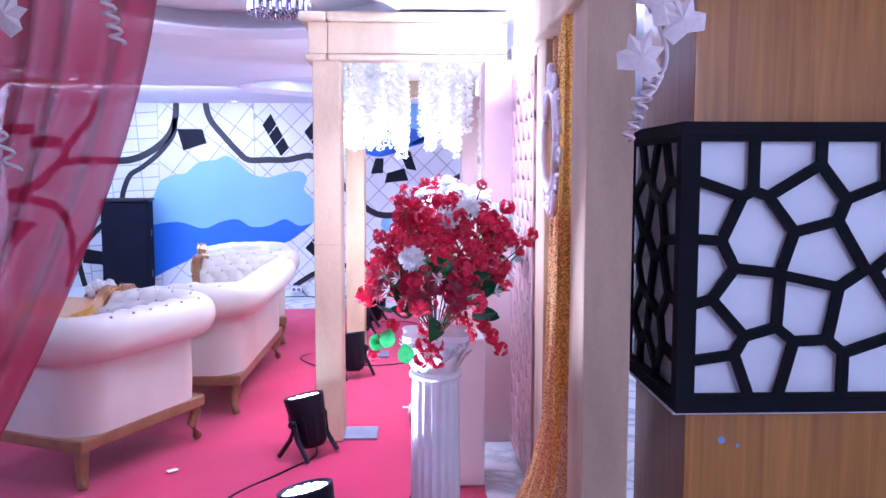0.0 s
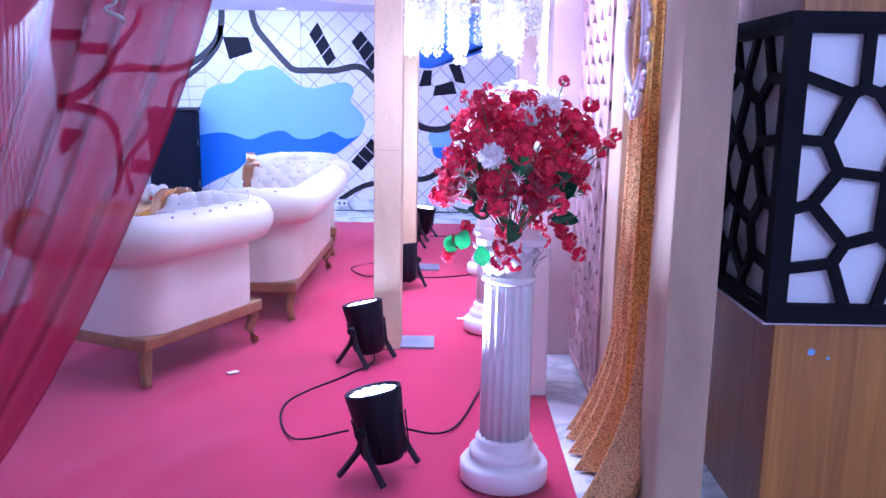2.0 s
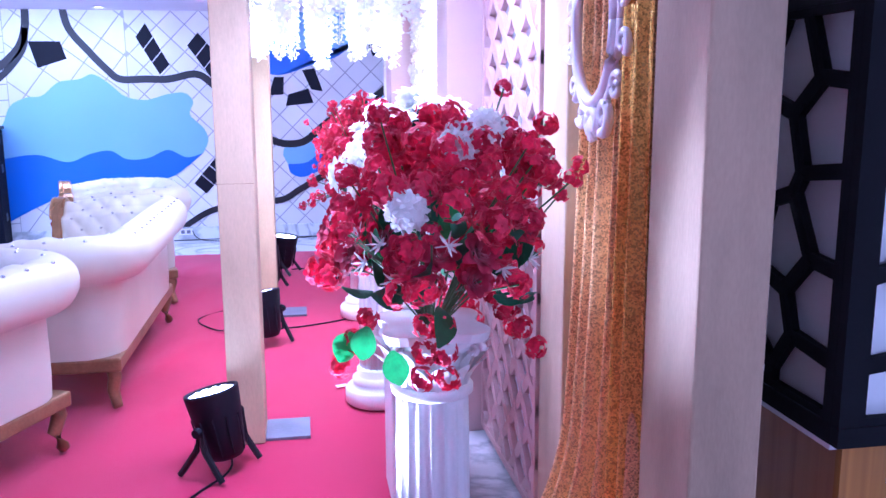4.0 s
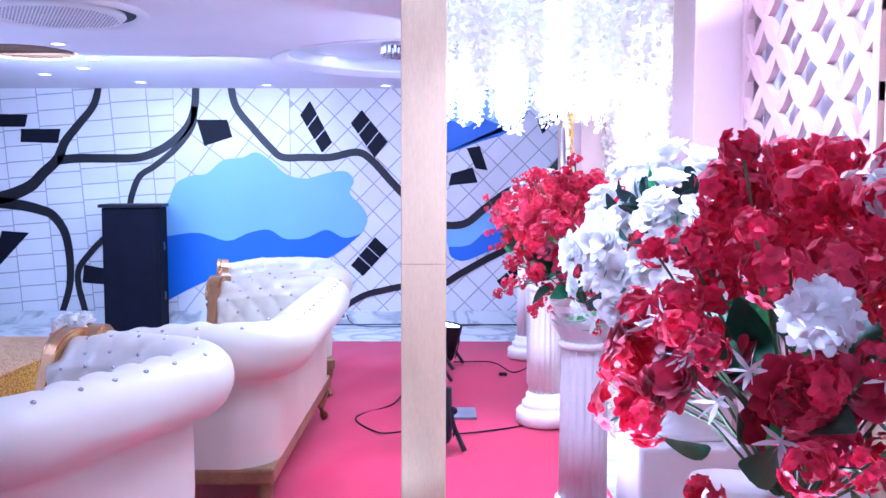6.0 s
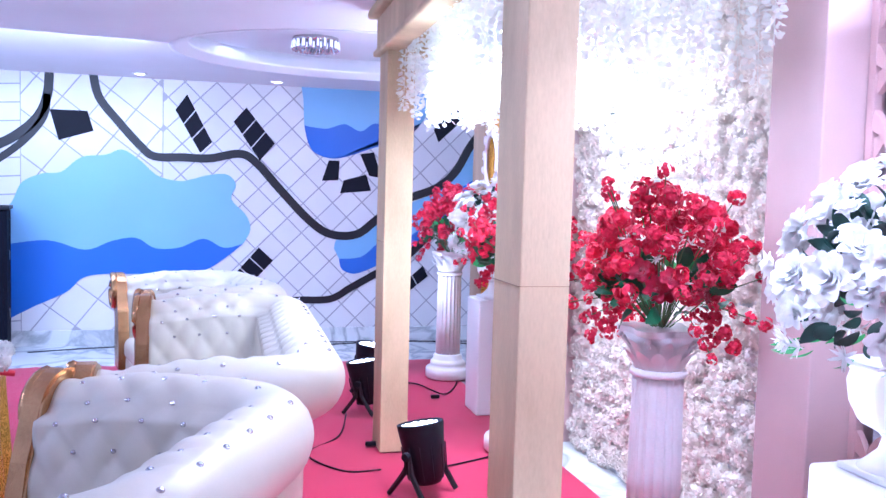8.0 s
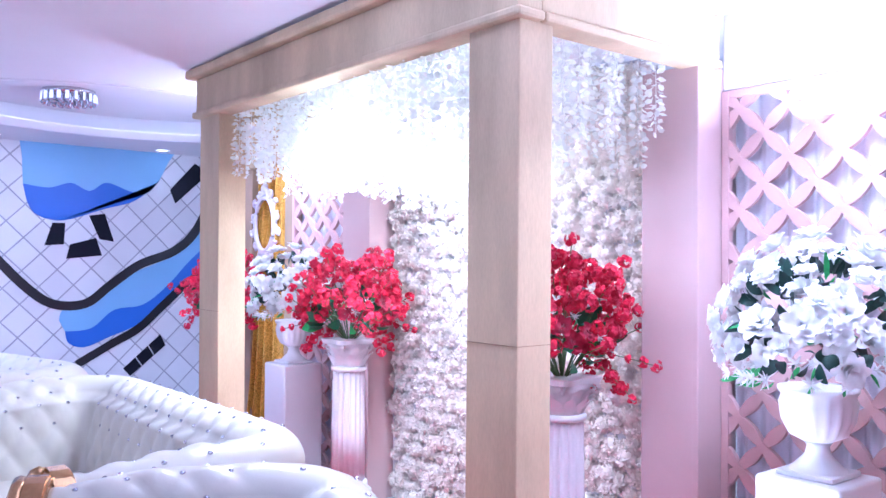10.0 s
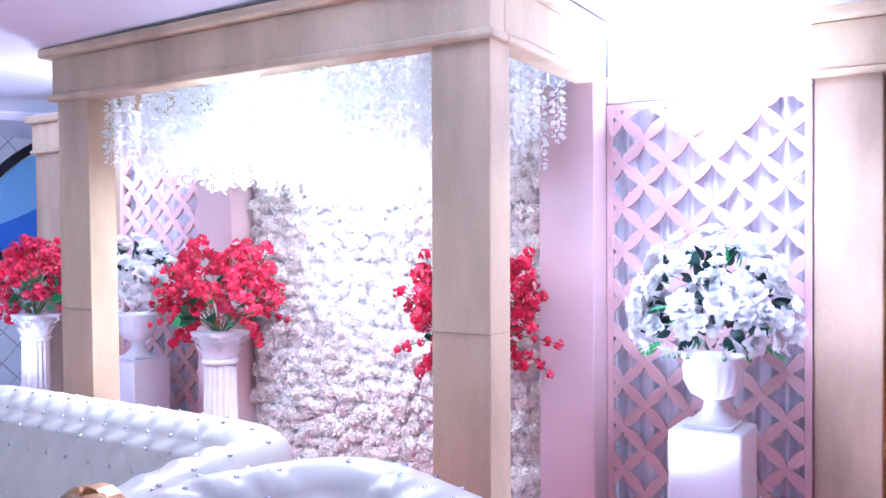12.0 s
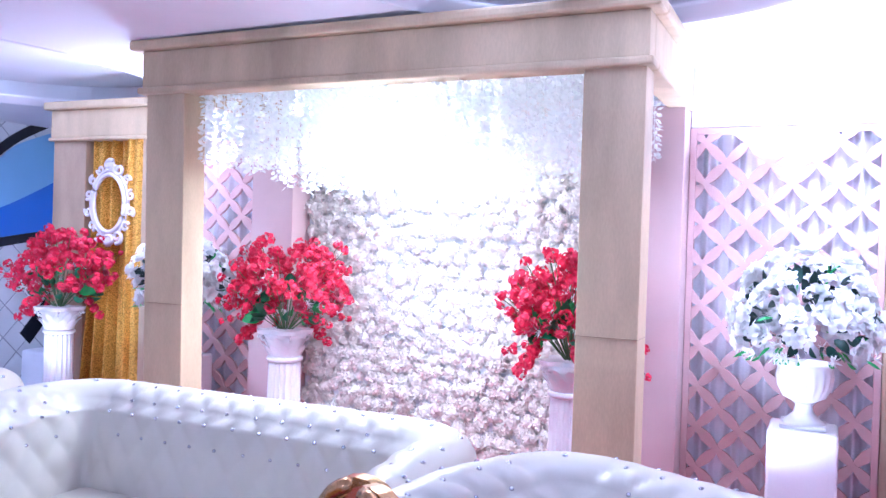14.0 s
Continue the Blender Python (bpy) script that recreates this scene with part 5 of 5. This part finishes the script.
sofa(pose(-1.385, 6.07, 0.012, 0, 0, -90), 1.66, 0.68, "cream leather two-seat sofa with deep crystal-buttoned tufting and rolled edge", 1)
sofa(pose(-1.662, 4.556, 0.012, 0, 0, -114), 0.92, 0.70, "cream leather armchair with crystal-buttoned tufting and rolled edge", 2)
sofa(pose(-1.53, 7.70, 0.012, 0, 0, -75), 0.92, 0.70, "cream leather armchair with crystal-buttoned tufting near the tiled wall", 3)


# ---------------------------------------------------------------- table
def covered_table(m):
    t = thing("covered_table", "low table under a floor-length gold sequin cloth", "table", m)
    part("tabletop", box(bmesh.new(), -0.235, 0.235, -0.44, 0.44, 0.56, 0.60, 0.004), M["sofa_wood"], t)
    for sx in (-1, 1):
        for sy in (-1, 1):
            part("leg", box(bmesh.new(), sx * 0.2 - 0.02, sx * 0.2 + 0.02, sy * 0.40 - 0.02, sy * 0.40 + 0.02, 0.0, 0.56), M["dark_metal"], t)
    cl = thing("tablecloth", "gold sequin tablecloth falling in folds to the floor", "tablecloth", m)
    bm = bmesh.new()
    ring = []
    hx, hy, r = 0.242, 0.46, 0.03
    n = 220
    per = 4 * (hx + hy)
    for i in range(n):
        s = per * i / n
        if s < 2 * hx:
            p, nn = Vector((-hx + s, -hy)), Vector((0, -1))
        elif s < 2 * hx + 2 * hy:
            p, nn = Vector((hx, -hy + s - 2 * hx)), Vector((1, 0))
        elif s < 4 * hx + 2 * hy:
            p, nn = Vector((hx - (s - 2 * hx - 2 * hy), hy)), Vector((0, 1))
        else:
            p, nn = Vector((-hx, hy - (s - 4 * hx - 2 * hy))), Vector((-1, 0))
        ring.append((p, nn, s))
    rows = []
    for j in range(13):
        v = j / 12
        rows.append([bm.verts.new((p.x + nn.x * (0.035 * v * (0.55 + math.sin(s * 27 + 1.4 * math.sin(s * 5)))), p.y + nn.y * (0.035 * v * (0.55 + math.sin(s * 27 + 1.4 * math.sin(s * 5)))), 0.612 - v * 0.603)) for p, nn, s in ring])
    for a, b in zip(rows, rows[1:]):
        for i in range(n):
            bm.faces.new((a[i], a[(i + 1) % n], b[(i + 1) % n], b[i]))
    part("skirt", bm, M["gold_sequin"], cl, "", True)
    part("top_cloth", box(bmesh.new(), -hx - 0.002, hx + 0.002, -hy - 0.002, hy + 0.002, 0.602, 0.615, 0.005), M["rose_gold_sequin"], cl)


covered_table(pose(-2.405, 5.75, 0.012))


def white_posy(m):
    t = thing("white_posy", "small white flower posy tied with red ribbon lying on the table", "posy", m)
    rnd = random.Random(4)
    for k in range(7):
        piece("carnation", CARNATION, t, Matrix.Translation((rnd.uniform(-0.07, 0.07), rnd.uniform(-0.05, 0.05), 0.05 + rnd.uniform(-0.01, 0.05))) @ facing(on_sphere(rnd, 0.1)))
    part("ribbon", tube(bmesh.new(), [(-0.09, -0.02, 0.02), (-0.03, -0.05, 0.06), (0.04, -0.05, 0.03), (0.12, -0.03, 0.014)], 0.012, 6), M["red_ribbon"], t, "red ribbon", True)


white_posy(pose(-2.225, 6.13, 0.628))


# ---------------------------------------------------------------- loudspeaker, lights, cables
def loudspeaker(m):
    t = thing("loudspeaker", "tall black loudspeaker cabinet standing by the tiled wall", "loudspeaker", m)
    part("cabinet", box(bmesh.new(), -0.29, 0.29, -0.25, 0.25, 0.0, 1.24, 0.012), M["black_cloth"], t)
    part("top_cover", box(bmesh.new(), -0.32, 0.31, -0.28, 0.27, 1.242, 1.275, 0.006), M["black_plastic"], t)
    part("grille", box(bmesh.new(), -0.26, 0.26, -0.262, -0.251, 0.05, 1.18, 0.004), M["black_cloth"], t)
    for z in (0.35, 0.85):
        part("grip", box(bmesh.new(), 0.285, 0.297, -0.06, 0.06, z - 0.04, z + 0.04, 0.004), M["dark_metal"], t)


loudspeaker(pose(-3.31, 9.96, 0.0, 0, 0, 10) @ Matrix.Diagonal((0.88, 0.9, 0.955, 1)))


LED_DOT = mesh_of(lathe(bmesh.new(), [(0.001, 0.006), (0.009, 0.005), (0.014, 0.001)], 12), "led", M["led"], True)


def par_light(m, tilt, label, on=True):
    """A round LED stage can on a two-legged yoke."""
    t = thing("stage_light", label, "stage light", m, "stage lights on the carpet")
    h = 0.20
    prof = [(0.045, -0.15), (0.06, -0.145), (0.076, -0.12), (0.088, -0.03), (0.10, 0.05), (0.108, 0.12), (0.108, 0.13), (0.098, 0.13), (0.096, 0.115)]
    can = part("can", lathe(bmesh.new(), prof, 36), M["black_plastic"], t, "", True, pose(0, 0, h, tilt, 0, 0))
    part("lens", lathe(bmesh.new(), [(0.094, 0.116), (0.094, 0.118)], 36), M["led_lens"], can, "glowing LED lens")
    for k, rad, n in ((0, 0.0, 1), (1, 0.038, 6), (2, 0.074, 12)):
        for i in range(n):
            a = 2 * math.pi * (i + 0.5 * k) / n
            piece("led", LED_DOT, can, pose(rad * math.cos(a), rad * math.sin(a), 0.1185))
    bm = bmesh.new()
    for i in range(12):
        a = 2 * math.pi * i / 12
        tube(bm, [(0.09 * math.cos(a), 0.09 * math.sin(a), -0.12), (0.103 * math.cos(a), 0.103 * math.sin(a), 0.03)], 0.004, 4)
    part("cooling_rib", bm, M["black_plastic"], can)
    for s in (-1, 1):
        for q in (-1, 1):
            leg = bmesh.new()
            tube(leg, [(s * 0.116, 0, h), (s * 0.118, q * 0.02, h * 0.6), (s * 0.122, q * 0.085, 0.03), (s * 0.124, q * 0.10, 0.012)], 0.013, 6)
            part("leg", leg, M["dark_metal"], t)
        part("knob", lathe(bmesh.new(), [(0.018, 0.0), (0.022, 0.01), (0.018, 0.026)], 10), M["black_plastic"], t, "", False, pose(s * 0.118, 0, h, 0, s * 90, 0))
    return t


for x, y, rz, tilt in ((-0.36, 3.22, 62, -14), (-0.54, 4.53, 58, -14), (-0.43, 6.24, 40, -12), (-0.47, 7.72, 60, -10), (-0.36, 8.3, 70, 8)):
    par_light(pose(x, y, 0.012, 0, 0, rz), tilt, "black LED stage can on folding legs, shining upward")


def cable(pts, label="thin black power cable lying on the carpet"):
    tagged(part("cable", tube(bmesh.new(), spline(pts, 8), 0.005, 5), M["black_plastic"], None, "", True), label, "cable")


cable([(-0.5, 3.4, 0.1), (-0.75, 3.5, 0.02), (-0.85, 3.9, 0.016), (-0.62, 4.3, 0.016), (-0.5, 4.55, 0.016), (-0.6, 4.8, 0.08)])
cable([(-0.3, 3.4, 0.12), (-0.15, 3.55, 0.03), (-0.05, 3.7, 0.017), (0.05, 4.1, 0.016)])
cable([(-0.6, 6.4, 0.08), (-0.75, 6.6, 0.016), (-0.9, 6.9, 0.016), (-0.7, 7.2, 0.016), (-0.62, 7.5, 0.06)])
cable([(-0.45, 6.4, 0.06), (-0.2, 6.6, 0.016), (0.1, 6.75, 0.016), (0.3, 7.0, 0.016)])
cable([(-0.3, 8.3, 0.05), (0.0, 8.45, 0.016), (0.15, 8.1, 0.016), (0.4, 8.7, 0.012), (0.5, 9.4, 0.008)])
cable([(-2.9, 9.9, 0.03), (-2.3, 10.2, 0.008), (-1.5, 10.25, 0.008), (-0.8, 10.22, 0.02), (0.0, 10.26, 0.008), (0.9, 10.2, 0.008)], "black cable along the marble skirting")
cable([(-1.35, 10.3, 0.1), (-1.2, 10.2, 0.008), (-0.5, 10.15, 0.008), (0.3, 10.2, 0.02), (1.0, 10.0, 0.008)], "black cable along the marble skirting")
for x, y in ((0.05, 8.0), (-0.55, 7.0)):
    tagged(part("plug_adapter", box(bmesh.new(), x - 0.03, x + 0.03, y - 0.012, y + 0.012, 0.012, 0.037, 0.006), M["black_plastic"]), "black inline cable connector on the carpet", "cable connector")
for x, y, r in ((-0.02, 5.4, 20), (-1.2, 4.3, 50)):
    tagged(part("paper_scrap", box(bmesh.new(), -0.03, 0.03, -0.015, 0.015, 0.0, 0.002), M["plinth"], None, "", False, pose(x, y, 0.020, 3, 2, r)), "small torn scrap of white paper on the carpet", "paper")


# ---------------------------------------------------------------- entrance: wood pillar, cut screen, drape, vines
def wood_pillar():
    t = thing("wood_pillar", "wood-veneered pillar with a reddish tone on its shaded side", "pillar")
    x0, y0 = 0.925, 2.80
    part("front_veneer", box(bmesh.new(), x0, 2.6, y0, y0 + 0.02, 0, CEIL - 0.001), M["veneer"], t)
    part("side_veneer", box(bmesh.new(), x0 + 0.001, x0 + 0.02, y0 + 0.021, y0 + 0.62, 0, CEIL - 0.001), M["veneer_shade_side"], t, "reddish veneer side, its tone set for the shade")
    part("core", box(bmesh.new(), x0 + 0.021, 2.6, y0 + 0.021, y0 + 0.62, 0, CEIL - 0.002), M["veneer_shade_side"], t)


wood_pillar()


def voronoi_cells(pts, rect):
    out = []
    x0, x1, z0, z1 = rect
    for i, p in enumerate(pts):
        cell = [(x0, z0), (x1, z0), (x1, z1), (x0, z1)]
        for j, q in enumerate(pts):
            if i == j:
                continue
            mx, mz = (p[0] + q[0]) / 2, (p[1] + q[1]) / 2
            dx, dz = q[0] - p[0], q[1] - p[1]
            # keep the side nearer p
            cell = clip_poly(cell, (mx, mz), (mx - dz, mz + dx)) if cell else cell
        if len(cell) > 2:
            out.append(cell)
    return out


def cut_screen():
    t = thing("cut_screen", "black irregular cut-out screen box over white backing panels", "decorative screen")
    x0, x1, y0, y1, z0, z1 = 0.872, 2.2, 2.745, 3.42, 0.757, 1.69
    fr = 0.045
    part("backing", box(bmesh.new(), x0 + 0.05, x1, y0 + 0.048, y0 + 0.054, z0 + 0.01, z1 - 0.01), M["screen_white"], t, "white backing panel")
    part("side_backing", box(bmesh.new(), x0 + 0.04, x0 + 0.048, y0 + 0.056, y1, z0 + 0.01, z1 - 0.01), M["screen_white"], t, "white backing panel")

    jit = random.Random(3)

    def net(pts, rect, side):
        for cell in voronoi_cells(pts, rect):
            n = len(cell)
            for i in range(n):
                p, q = Vector(cell[i]), Vector(cell[(i + 1) % n])
                if (q - p).length < 0.01:
                    continue
                d = (q - p).normalized()
                nn = Vector((-d.y, d.x))
                w = 0.0165
                c = nn * 2 * w
                quad = [p - d * 0.003, q + d * 0.003, q + d * 0.003 + c * 0.5, p - d * 0.003 + c * 0.5]
                bm = bmesh.new()
                e = jit.uniform(0.0, 0.0025)
                if side:
                    slab(bm, [(a.x, a.y) for a in quad], x0 + 0.003 + e, x0 + 0.022 + e, "x")
                else:
                    slab(bm, [(a.x, a.y) for a in quad], y0 + 0.003 + e, y0 + 0.022 + e)
                part("screen_bar", bm, M["screen_black"], t)
    front = [(1.0, 1.57), (1.215, 1.57), (1.43, 1.57), (0.945, 1.41), (1.125, 1.33), (1.285, 1.455), (1.51, 1.37), (1.335, 1.262), (0.93, 1.23), (1.10, 1.11), (1.30, 1.10), (1.465, 1.07), (0.99, 1.01), (1.01, 0.865), (1.155, 0.92), (1.31, 0.88), (1.53, 0.88), (1.64, 1.58), (1.70, 1.42), (1.66, 1.2), (1.72, 1.0), (1.88, 1.55), (1.9, 1.3), (1.86, 1.1), (1.92, 0.88), (2.08, 1.5), (2.08, 1.2), (2.1, 0.95)]
    net(front, (x0 + fr, x1, z0 + fr, z1 - fr), False)
    side = [(2.86, 1.6), (3.0, 1.54), (3.15, 1.62), (3.30, 1.55), (2.88, 1.40), (3.06, 1.34), (3.22, 1.42), (3.33, 1.3), (2.86, 1.22), (3.0, 1.14), (3.17, 1.2), (3.32, 1.1), (2.88, 1.02), (3.05, 0.96), (3.22, 1.0), (2.9, 0.85), (3.13, 0.85), (3.31, 0.88)]
    net(side, (y0 + fr, y1 - 0.03, z0 + fr, z1 - fr), True)
    for a, b in ((z0, z0 + fr), (z1 - fr, z1)):
        part("rail", box(bmesh.new(), x0, x1, y0, y0 + 0.026, a, b, 0.002), M["screen_black"], t)
        part("rail", box(bmesh.new(), x0, x0 + 0.026, y0 + 0.027, y1, a, b, 0.002), M["screen_black"], t)
    part("corner_post", box(bmesh.new(), x0, x0 + fr, y0 + 0.0005, y0 + 0.026, z0 + fr, z1 - fr), M["screen_black"], t)
    part("corner_post", box(bmesh.new(), x0, x0 + 0.026, y0 + 0.027, y0 + fr + 0.01, z0 + fr, z1 - fr), M["screen_black"], t)
    part("end_post", box(bmesh.new(), x0, x0 + 0.026, y1 - 0.03, y1, z0 + fr, z1 - fr), M["screen_black"], t)
    part("floor_board", box(bmesh.new(), x0 + 0.002, x1, y0 + 0.027, y1, z0 - 0.012, z0 - 0.001), M["plinth"], t, "pale lower edge")


cut_screen()
for dx, dz, s in ((0.0, 0.0, 1.0), (0.055, -0.02, 0.5)):
    tagged(part("paint_fleck", lathe(bmesh.new(), [(0.013 * s, 0.0), (0.010 * s, 0.002)], 7), M["light_blue"], None, "", False, pose(1.046 + dx, 2.7985, 0.65 + dz, 90, 0, 0)), "small blue paint fleck on the wood veneer", "paint fleck")


def red_drape():
    """A sheer drape gathered at the top and swept aside toward the floor."""
    bm = bmesh.new()
    uv = bm.loops.layers.uv.new("cloth")
    nu, nv = 150, 40
    g = []
    for j in range(nv + 1):
        v = j / nv
        z = 2.38 * (1 - v)
        edge = -0.555 - 1.1 * v ** 2 + 0.012 * math.sin(v * 9)
        row = []
        for i in range(nu + 1):
            u = i / nu
            x = edge - u * (1.0 - 0.25 * v)
            y = 2.2 + 0.035 * math.sin(u * 60 + 1.2 * math.sin(3 * v)) * (0.3 + 0.7 * u ** 0.3) + 0.03 * math.sin(u * 21 + 2 * v)
            row.append((bm.verts.new((x, y, z + 0.012)), u, v))
        g.append(row)
    for a, b in zip(g, g[1:]):
        for i in range(nu):
            q = (a[i], a[i + 1], b[i + 1], b[i])
            f = bm.faces.new([k[0] for k in q])
            for loop, k in zip(f.loops, q):
                loop[uv].uv = (k[1], k[2])
    tagged(part("red_drape", bm, M["red_sheer"], None, "", True), "sheer red entrance drape swept to one side", "curtain")


red_drape()
IVY = None


def ivy_mesh():
    bm = bmesh.new()
    outline = [(0, 0), (0.035, -0.01), (0.05, 0.02), (0.032, 0.035), (0.04, 0.065), (0.014, 0.06), (0, 0.09), (-0.014, 0.06), (-0.04, 0.065), (-0.032, 0.035), (-0.05, 0.02), (-0.035, -0.01)]
    c = bm.verts.new((0, -0.008, 0.03))
    ring = [bm.verts.new((x, 0.004 * (k % 2), z)) for k, (x, z) in enumerate(outline)]
    for i in range(len(ring)):
        bm.faces.new((c, ring[i], ring[(i + 1) % len(ring)]))
    me = mesh_of(bm, "ivy_leaf", M["vine"])
    return me


def vine(pts, leaves, coil, label):
    global IVY
    IVY = IVY or ivy_mesh()
    t = thing("leaf_vine", label, "vine", group="artificial vines at the entrance")
    part("stem", tube(bmesh.new(), spline(pts, 8), 0.004, 5), M["vine"], t, "", True)
    for x, y, z, r, s in leaves:
        piece("ivy_leaf", IVY, t, pose(x, y, z, 0, r, 0) @ Matrix.Scale(s, 4))
    if coil:
        (ax, ay, az), (bx, by, bz) = coil
        p = [(ax + (bx - ax) * k / 60 + 0.010 * math.cos(k * 0.75), ay + (by - ay) * k / 60 + 0.010 * math.sin(k * 0.75), az + (bz - az) * k / 60) for k in range(61)]
        part("tendril", tube(bmesh.new(), p, 0.003, 5), M["vine"], t, "", True)


vine([(0.40, 1.5, 2.39), (0.40, 1.5, 2.05), (0.41, 1.5, 1.84), (0.425, 1.5, 1.77), (0.44, 1.5, 1.72), (0.42, 1.5, 1.665), (0.385, 1.5, 1.65)], [(0.47, 1.49, 1.755, -25, 0.78), (0.386, 1.485, 1.695, 20, 0.78), (0.41, 1.49, 1.79, 60, 0.7), (0.43, 1.495, 1.81, -70, 0.6), (0.37, 1.49, 1.86, -40, 0.7), (0.44, 1.49, 1.9, 15, 0.75)], ((0.425, 1.5, 1.70), (0.378, 1.5, 1.585)), "pale artificial ivy vine with curled tendrils hanging at the entrance")
vine([(-0.47, 1.5, 2.39), (-0.46, 1.5, 2.1), (-0.46, 1.5, 1.86)], [(-0.61, 1.49, 1.76, 30, 0.7)], ((-0.46, 1.5, 1.86), (-0.43, 1.5, 1.735)), "pale artificial vine with a coiled tendril hanging by the red drape")
vine([(-0.66, 1.48, 2.39), (-0.67, 1.48, 2.1), (-0.66, 1.48, 1.73)], [(-0.65, 1.47, 1.8, 160, 0.6)], ((-0.66, 1.48, 1.73), (-0.59, 1.48, 1.535)), "pale artificial vine with a long coiled tendril by the red drape")
tagged(part("stored_bundle", box(bmesh.new(), 0.78, 0.92, 3.5, 3.8, 0.0, 0.16, 0.06, 3), M["dark_metal"], None, "", True), "grey cloth bundle stored behind the backdrop", "bundle")


def cloth_crate():
    t = thing("covered_crate", "low crate under a white cloth beyond the backdrop", "crate", pose(1.35, 9.7, 0))
    part("cloth", box(bmesh.new(), -0.3, 0.3, -0.25, 0.25, 0.0, 0.5, 0.03, 3), M["satin"], t, "", True)


cloth_crate()
